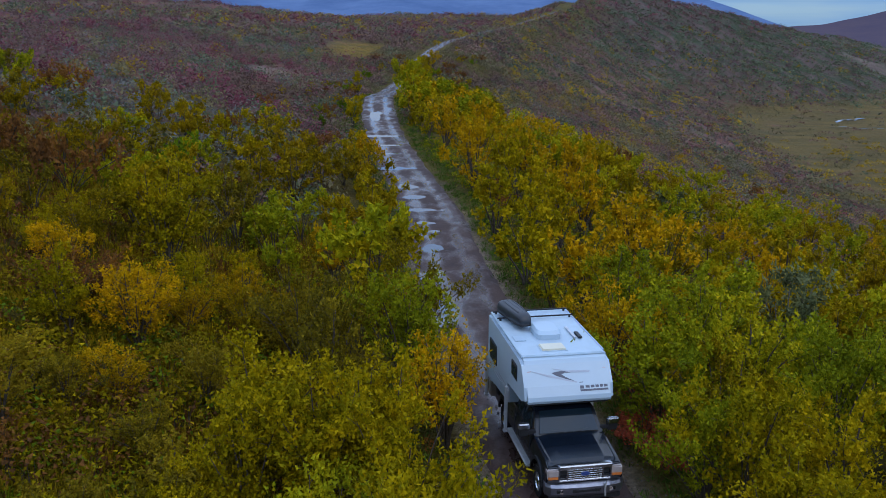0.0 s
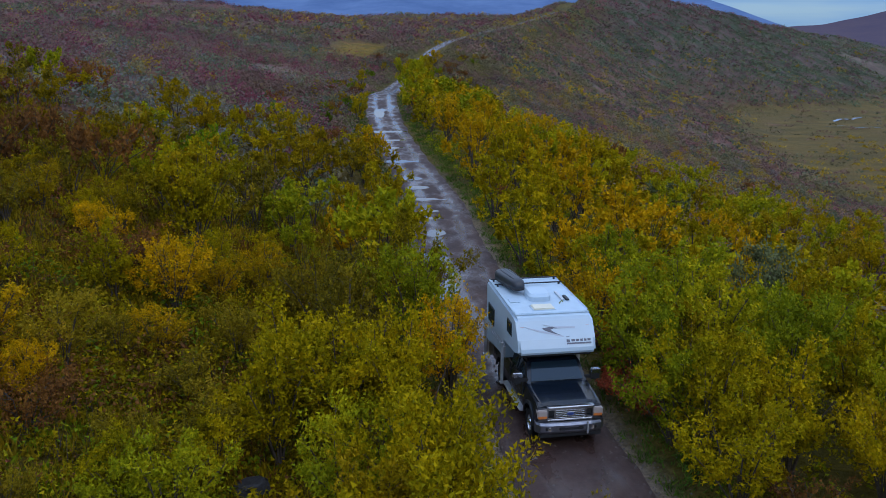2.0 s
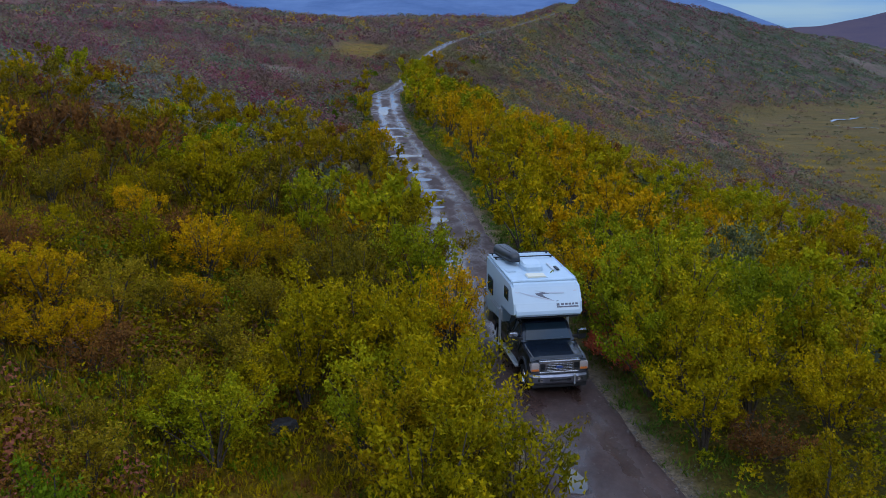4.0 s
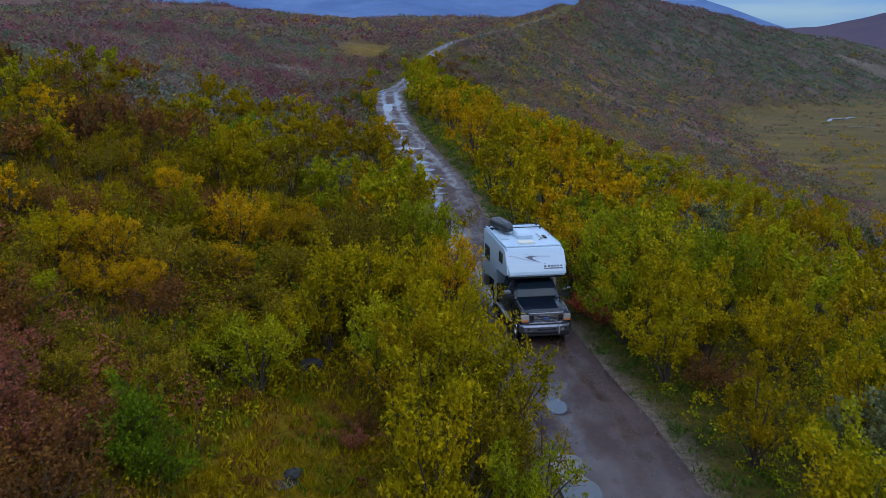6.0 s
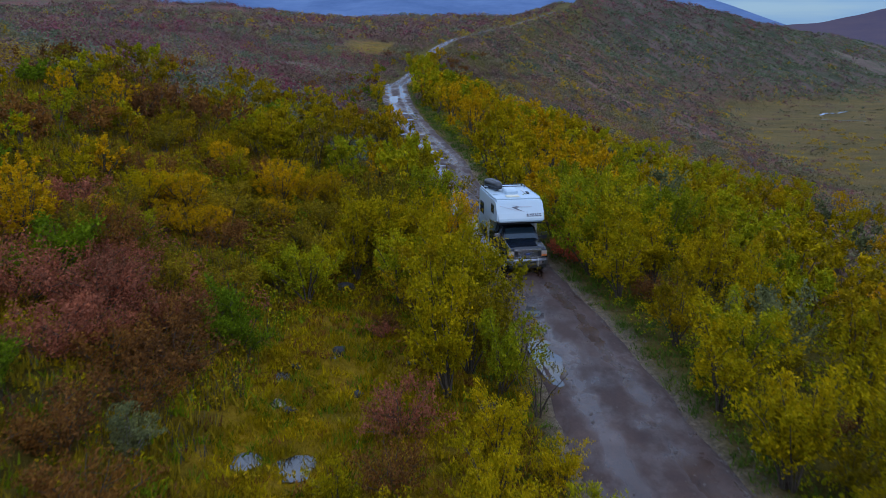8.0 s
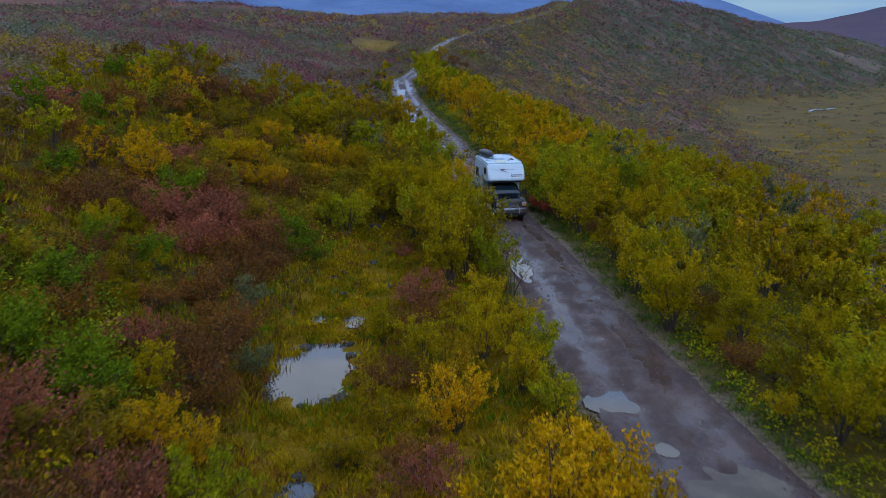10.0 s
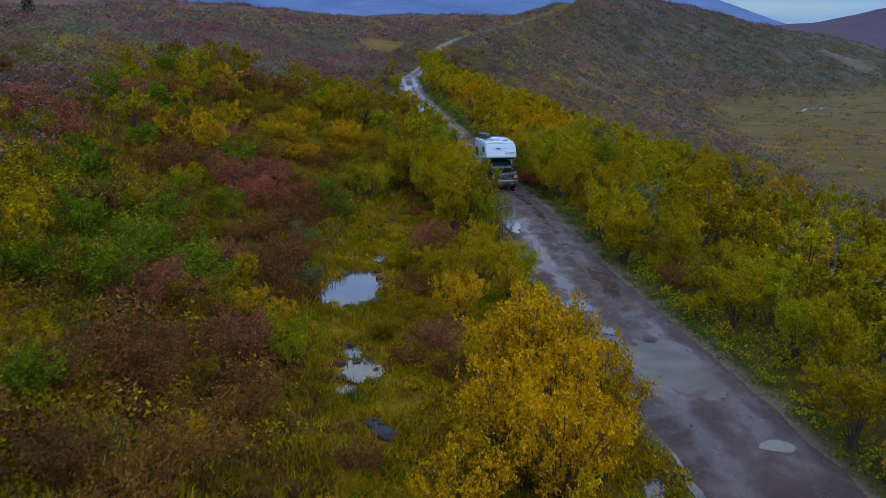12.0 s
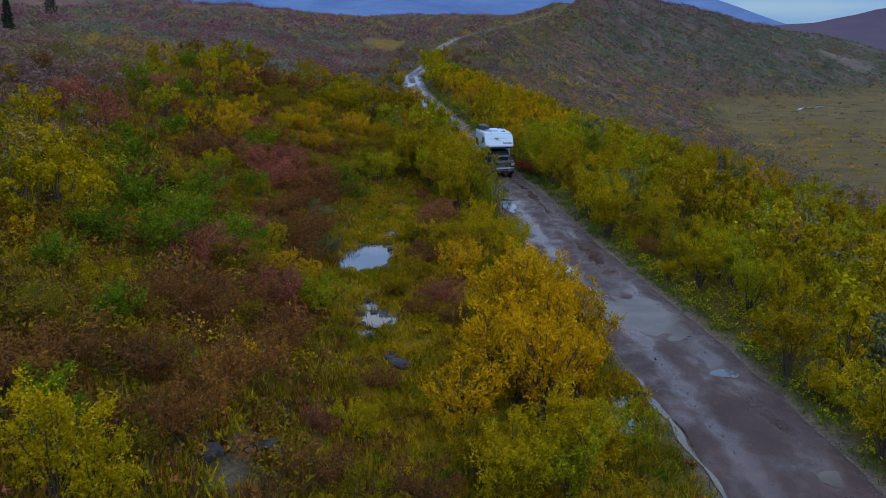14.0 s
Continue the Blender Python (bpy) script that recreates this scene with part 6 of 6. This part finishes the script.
def build_camper():
    c = tagged(new("truck_camper"), "white slide-in camper with cabover bed on the pickup", "camper")
    W = 1.2
    prof = [(1.58, 2.30), (1.55, 2.37), (1.58, 2.48), (1.72, 2.72), (2.06, 3.20), (2.14, 3.29), (2.26, 3.33), (6.02, 3.36), (6.12, 3.28), (6.14, 1.22), (5.55, 1.20), (5.50, 1.46), (3.62, 1.46), (3.58, 2.20), (2.0, 2.24)]
    bm = prism(prof, W)
    long = [e for e in bm.edges if abs(e.verts[0].co.x - e.verts[1].co.x) < 0.01]
    bmesh.ops.bevel(bm, geom=long, offset=0.08, segments=4, affect="EDGES", clamp_overlap=True)
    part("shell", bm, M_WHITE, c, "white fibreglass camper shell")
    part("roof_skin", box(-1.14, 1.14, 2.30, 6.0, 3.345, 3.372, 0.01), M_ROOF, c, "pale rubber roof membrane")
    part("roof_edge", box(-1.16, 1.16, 2.235, 2.30, 3.325, 3.365, 0.012), M_ROOF, c)
    part("underside", box(-1.1, 1.1, 1.75, 3.5, 2.17, 2.235, 0.01), M_TRIM, c, "dark underside of the cabover bed")
    for s in (-1, 1):
        part("roof_rail", box(s * 1.13, s * 1.17, 2.4, 5.95, 3.36, 3.40, 0.012), M_WHITE, c)
        part("rear_skirt", box(s * 1.02, s * 1.19, 5.62, 6.1, 0.78, 1.22, 0.02), M_DULL, c, "muddy lower rear skirt")
        part("marker_light", box(s * 1.02 - 0.06, s * 1.02 + 0.06, 1.95, 2.02, 3.02, 3.06, 0.01), M_AMBER, c, "small amber marker light")
        for y in (3.42, 5.98):
            j = part("jack_leg", box(s * 1.215, s * 1.30, y - 0.045, y + 0.045, 0.72, 2.05, 0.012), M_GALV, c, "pale metal camper jack leg")
            part("jack_foot", box(s * 1.19, s * 1.325, y - 0.08, y + 0.08, 0.68, 0.73, 0.01), M_GALV, j)
            part("jack_bracket", box(s * 1.17, s * 1.235, y - 0.09, y + 0.09, 1.60, 1.95, 0.01), M_GALV, j)
        for y0, y1, z0, z1 in ((4.85, 5.75, 2.05, 2.68), (2.45, 3.05, 2.58, 3.03)):
            w = part("side_window", box(s * 1.185, s * 1.222, y0, y1, z0, z1, 0.02), M_TRIM, c, "dark sliding side window")
            ym = (y0 + y1) / 2
            for a, d in ((y0 + 0.04, ym - 0.02), (ym + 0.02, y1 - 0.04)):
                part("pane", box(s * 1.215, s * 1.228, a, d, z0 + 0.05, z1 - 0.05, 0.004), M_GLASS, w)
        # side stripes
        for k in range(3):
            part("side_stripe", box(s * 1.198, s * 1.204, 3.3 + 0.3 * k, 4.6 + 0.35 * k, 1.95 - 0.10 * k, 2.0 - 0.10 * k), M_DECAL_PALE, c, "thin grey side stripe")
        part("vent_panel", box(s * 1.195, s * 1.21, 3.9, 4.35, 1.62, 1.86, 0.006), M_ROOF, c)
        part("roof_seam", box(s * 1.198, s * 1.205, 2.3, 6.0, 3.235, 3.26), M_ROOF, c)
    # decals on the sloping nose: points given as (across, up the slope 0..1)
    a, d = Vector((0, 1.60, 2.50)), Vector((0, 2.05, 3.19))
    nrm = Vector((0, -(d - a).z, (d - a).y)).normalized()

    def on_nose(pts, lift=0.018):
        bm = bmesh.new()
        vs = []
        for x, q in pts:
            p = a + (d - a) * q + nrm * lift
            vs.append(bm.verts.new((x, p.y, p.z)))
        bm.faces.new(vs)
        r = bmesh.ops.extrude_face_region(bm, geom=bm.faces[:])
        bmesh.ops.translate(bm, verts=[v for v in r["geom"] if isinstance(v, bmesh.types.BMVert)], vec=-nrm * 0.012)
        return bm

    part("swoosh", on_nose([(-0.42, 0.72), (-0.30, 0.62), (-0.05, 0.50), (0.18, 0.42), (-0.05, 0.56), (-0.16, 0.66), (-0.06, 0.70), (0.10, 0.70), (-0.15, 0.77)]), M_DECAL, c, "dark swoosh on the nose")
    part("swoosh_tail", on_nose([(-0.40, 0.86), (-0.05, 0.78), (0.62, 0.74), (0.60, 0.68), (0.10, 0.70), (-0.10, 0.76)]), M_DECAL_PALE, c, "pale grey swoosh tail")
    part("swoosh_tail", on_nose([(-0.98, 0.82), (-0.55, 0.60), (0.22, 0.36), (0.24, 0.40), (-0.45, 0.64)]), M_DECAL_PALE, c, "pale grey swoosh tail")
    # maker's mark as plain bars
    for x0, x1, q0, q1 in ((0.30, 0.40, 0.16, 0.38), (0.30, 1.06, 0.08, 0.14), (0.45, 0.56, 0.18, 0.32), (0.59, 0.69, 0.18, 0.32), (0.72, 0.81, 0.18, 0.32), (0.84, 0.92, 0.18, 0.32), (0.95, 1.05, 0.18, 0.32)):
        part("mark_bar", on_nose([(x0, q0), (x1, q0), (x1, q1), (x0, q1)]), M_DECAL, c)
    # roof fittings
    part("air_conditioner", loft([[(x * 0.36 - 0.06 + 0.0, 3.85 + y * 0.5, 3.37) for x, y in RBOX], [(x * 0.36 - 0.06, 3.85 + y * 0.5, 3.52) for x, y in RBOX], [(x * 0.30 - 0.06, 3.87 + y * 0.40, 3.60) for x, y in RBOX]]), M_WHITE, c, "white rooftop air conditioner")
    v = part("roof_vent", box(-0.50, 0.16, 2.52, 2.98, 3.37, 3.43, 0.02), M_CREAM, c, "cream plastic roof vent lid")
    part("vent_frame", box(-0.54, 0.20, 2.48, 3.02, 3.366, 3.39, 0.008), M_ROOF, v)
    part("roof_hatch", box(-1.05, -0.72, 3.35, 3.75, 3.37, 3.40, 0.012), M_WHITE, c)
    part("antenna", box(0.62, 0.70, 3.35, 4.25, 3.385, 3.42, 0.01), M_GALV, c, "folded grey antenna arm")
    part("antenna_head", box(0.74, 0.86, 3.30, 3.75, 3.385, 3.44, 0.015), M_TRIM, c, "dark antenna head")
    for y in (5.15, 5.75):
        part("crossbar", box(-1.15, 1.15, y - 0.025, y + 0.025, 3.43, 3.47, 0.01), M_TRIM, c, "black roof crossbar")
        for x in (-1.05, 1.05):
            part("crossbar_foot", box(x - 0.03, x + 0.03, y - 0.03, y + 0.03, 3.37, 3.45, 0.008), M_TRIM, c)
    part("rear_panel", box(-1.1, 1.1, 6.13, 6.16, 1.3, 3.2, 0.01), M_WHITE, c)
    c.matrix_basis = TRUCK_POSE
    return c


RBOX = [(math.copysign(abs(math.cos(a)) ** 0.45, math.cos(a)), math.copysign(abs(math.sin(a)) ** 0.45, math.sin(a))) for a in np.linspace(0, 2 * math.pi, 28, endpoint=False)]


def build_roof_box():
    o = tagged(new("roof_box"), "dark grey plastic cargo box strapped on the camper roof", "cargo box")
    lv = [(0.78, 0.0, 0.0), (0.98, 0.03, 0.0), (1.0, 0.10, 0.0), (1.0, 0.19, 0.0), (0.93, 0.29, 0.0), (0.72, 0.36, 0.0), (0.35, 0.385, 0.0)]
    half = lambda sl: loft([[(x * 0.27 * k * (1 + 0.16 * y), y * 0.92 * (k * 0.5 + 0.5), z) for x, y in RBOX] for k, z, _ in sl])
    part("tray", half(lv[:3]), M_TRIM, o, "black lower tray", smooth=True)
    part("lid", half(lv[2:]), M_BOX, o, "ribbed dark grey lid", smooth=True)
    for x in (-0.13, 0.0, 0.13):
        part("rib", box(x - 0.02, x + 0.02, -0.62, 0.62, 0.355, 0.392, 0.012), M_BOX, o)
    o.matrix_basis = TRUCK_POSE @ pose(-0.66, 4.98, 3.475, -2, 0, 7)
    return o


build_truck()
build_camper()
build_roof_box()

# ---- stones ----
M_ROCK = mat_plain("grey_rock", (0.032, 0.030, 0.030), 0.75, 0.25, vary=0.45, scale=2.5, bumps=0.5)


def rock_mesh(seed):
    bm = bmesh.new()
    bmesh.ops.create_icosphere(bm, subdivisions=3, radius=1.0)
    off = Vector((seed * 3.1, seed * 1.7, 0))
    for v in bm.verts:
        n = noise.noise(v.co * 0.9 + off) * 0.45 + noise.noise(v.co * 2.3 + off) * 0.16
        v.co *= 1 + n
        v.co.z *= 0.62
        v.co.z = min(v.co.z, 0.5)
    me = bpy.data.meshes.new("rock")
    bm.to_mesh(me)
    bm.free()
    me.materials.append(M_ROCK)
    return me


ROCK_MESHES = [rock_mesh(i + 1) for i in range(4)]
for i, (x, y, r) in enumerate([(-5.2, -14.2, 0.28), (-4.9, -15.7, 0.2), (-2.9, -20.2, 0.45), (-3.4, -19.4, 0.36), (-3.6, -16.1, 0.2), (-4.5, -13.9, 0.26), (-5.4, -13.2, 0.2), (-4.0, -13.6, 0.15), (-3.3, -14.4, 0.16), (-4.3, -17.2, 0.22), (-5.0, -11.9, 0.22), (-4.4, -6.9, 0.3), (-5.6, -7.4, 0.2), (-4.6, -1.2, 0.22), (-4.5, 9.9, 0.26), (-5.9, 8.7, 0.26), (-5.2, 17.4, 0.55), (-4.8, -7.3, 0.24),
                              (-4.4, -2.6, 0.26), (-6.4, -1.6, 0.3), (-6.3, -29.5, 0.5), (-7.6, -31.2, 0.42), (-5.6, -30.6, 0.28), (-8.3, -29.4, 0.32), (-1.7, 8.8, 0.22), (-3.4, 6.3, 0.2), (-5.5, 4.9, 0.24)]):
    o = tagged(new("boulder", ROCK_MESHES[i % 4]), "weathered grey boulder half sunk in the marsh grass", "boulder", "boulders in the marsh")
    o.matrix_basis = pose(x, y, hz(x, y) + 0.10 * r, 0, 0, 47 * i) @ Matrix.Diagonal((r, r * (0.8 + 0.1 * (i % 3)), r, 1))

# loose gravel on the track and its berm
rs = np.random.RandomState(91)
n = 3600
gy_ = rs.uniform(-46, 30, n)
gu = np.where(rs.uniform(size=n) < 0.7, road_half(gy_) * 1.0 + rs.normal(0.35, 0.35, n), rs.uniform(-1, 1, n) * road_half(gy_))
gx_ = road_x(gy_) + gu
inside = np.abs(gu) < road_half(gy_)
gz = np.where(inside, road_z(gy_) + 0.03 + 0.03 * (1 - (gu / road_half(gy_)) ** 2), height(gx_, gy_))
size = rs.uniform(0.025, 0.075, n) * np.where(inside & (hollow(gx_, gy_, HOLES, 1.0) < -0.1), 0.02, 1.0)
tet = np.array([(1, 0, -0.3), (-0.5, 0.85, -0.3), (-0.5, -0.85, -0.3), (0.1, 0.05, 0.55)])
spin = rs.uniform(0, 6.28, n)
cs, sn = np.cos(spin)[:, None], np.sin(spin)[:, None]
vx = (tet[None, :, 0] * cs - tet[None, :, 1] * sn) * size[:, None] + gx_[:, None]
vy = (tet[None, :, 0] * sn + tet[None, :, 1] * cs) * size[:, None] + gy_[:, None]
vz = tet[None, :, 2] * size[:, None] + gz[:, None]
fv = np.array([(0, 1, 3), (1, 2, 3), (2, 0, 3)])
faces = (fv[None] + (np.arange(n) * 4)[:, None, None]).reshape(-1, 3)
me = mesh_from("gravel", np.stack([vx, vy, vz], 2).reshape(-1, 3), faces)
me.materials.append(mat_plain("pale_gravel", (0.105, 0.085, 0.075), 0.8, 0.3, vary=0.5, scale=5))
tagged(new("gravel", me), "loose grey gravel on the track and its shoulder", "gravel", kind="stuff")

# ---- water-filled rut beside the track ----
def ribbon(name, pts, half, lift, material, label):
    """A flat strip of water along pts (x, y), each cross section level with the ground under it."""
    bm = bmesh.new()
    prev = None
    for i, (x, y, w, z) in enumerate(pts):
        a = bm.verts.new((x - half * w, y, z + lift))
        c_ = bm.verts.new((x + half * w, y, z + lift))
        if prev:
            bm.faces.new((prev[0], prev[1], c_, a))
        prev = (a, c_)
    me = bpy.data.meshes.new(name)
    bm.to_mesh(me)
    bm.free()
    me.materials.append(material)
    return tagged(new(name, me), label, "water", kind="structure")


rut = [(float(road_x(y)) - float(road_half(y)) - 0.10 + 0.07 * math.sin(y * 1.7), y, 0.15 + 0.85 * abs(math.sin(y * 0.45)) * abs(math.sin(y * 1.3 + 1)), float(road_z(y))) for y in np.arange(-40, -21, 0.4)]
ribbon("puddle", rut, 0.2, -0.045, M_WATER, "water-filled rut along the track edge")

# ---- the river on the flat ----
M_RIVER, nt, b = mat_base("river_water", 0.08, 0.5)
b.inputs["Base Color"].default_value = (0.12, 0.14, 0.17, 1)
b.inputs["IOR"].default_value = 1.6


def river(pts, half, label):
    y = np.linspace(0, 1, 60)
    k = np.linspace(0, 1, len(pts))
    px = spline(y, k, [p[0] for p in pts])
    py = spline(y, k, [p[1] for p in pts])
    dx, dy = np.gradient(px), np.gradient(py)
    ln_ = np.hypot(dx, dy)
    w = half * (0.6 + 0.5 * np.sin(y * 17) ** 2) * np.clip(np.sin(np.pi * np.clip(y, 0.02, 0.98)) * 3, 0.2, 1)
    lx_, ly_ = px - dy / ln_ * w, py + dx / ln_ * w
    rx2, ry2 = px + dy / ln_ * w, py - dx / ln_ * w
    top = np.maximum(height(lx_, ly_), height(rx2, ry2)) + 0.25
    X, Y, Z = np.stack([lx_, rx2]), np.stack([ly_, ry2]), np.stack([top, top])
    me = grid_mesh("river", X, Y, Z)
    me.materials.append(M_RIVER)
    return tagged(new("river", me), label, "river", kind="structure")


river([(170, 386), (174, 391), (179, 393), (184, 398), (192, 404)], 1.1, "bright bend of the river on the flat")
river([(150, 372), (160, 366), (172, 362), (182, 356)], 0.4, "narrow side channel on the river flat")

# ---- two small spruces on the hillside ----
M_NEEDLE = mat_leaf("spruce_needles", [(0.0, (0.010, 0.022, 0.014)), (0.5, (0.022, 0.04, 0.022)), (1.0, (0.04, 0.06, 0.03))], trans=0.05)


def spruce(x, y, h, seed):
    rs = np.random.RandomState(seed)
    t = tagged(new("spruce_tree"), "small dark green spruce on the heath slope", "tree", "spruces on the slope")
    v, f = tube_path([(0, 0, -0.2), (0.02, 0, h * 0.5), (0, 0, h)], 0.07, 0.01, 6)
    sm = mesh_from("trunk", v, f)
    sm.materials.append(M_BARK)
    q = rs.uniform(0.05, 1, 1500) ** 0.75
    ang = rs.uniform(0, 2 * math.pi, 1500)
    tier = np.abs(((1 - q) * 11) % 1 - 0.5) * 0.5 + 0.75
    r = (1 - q) ** 0.85 * h * 0.24 * tier * rs.uniform(0.35, 1.0, 1500)
    cen = np.stack([r * np.cos(ang), r * np.sin(ang), q * h - r * 0.25 + 0.1], 1)
    lv, lf = leaf_quads(rs, cen, 0.26, 0.10, up=0.3)
    lm = mesh_from("crown", lv, lf)
    lm.materials.append(M_NEEDLE)
    for nm, me in (("trunk", sm), ("crown", lm)):
        o = new(nm, me)
        o.parent = t
    t.matrix_basis = pose(x, y, hz(x, y) - 0.05)


spruce(-54.5, 70.0, 5.2, 1)
spruce(-47.5, 43.0, 4.2, 2)
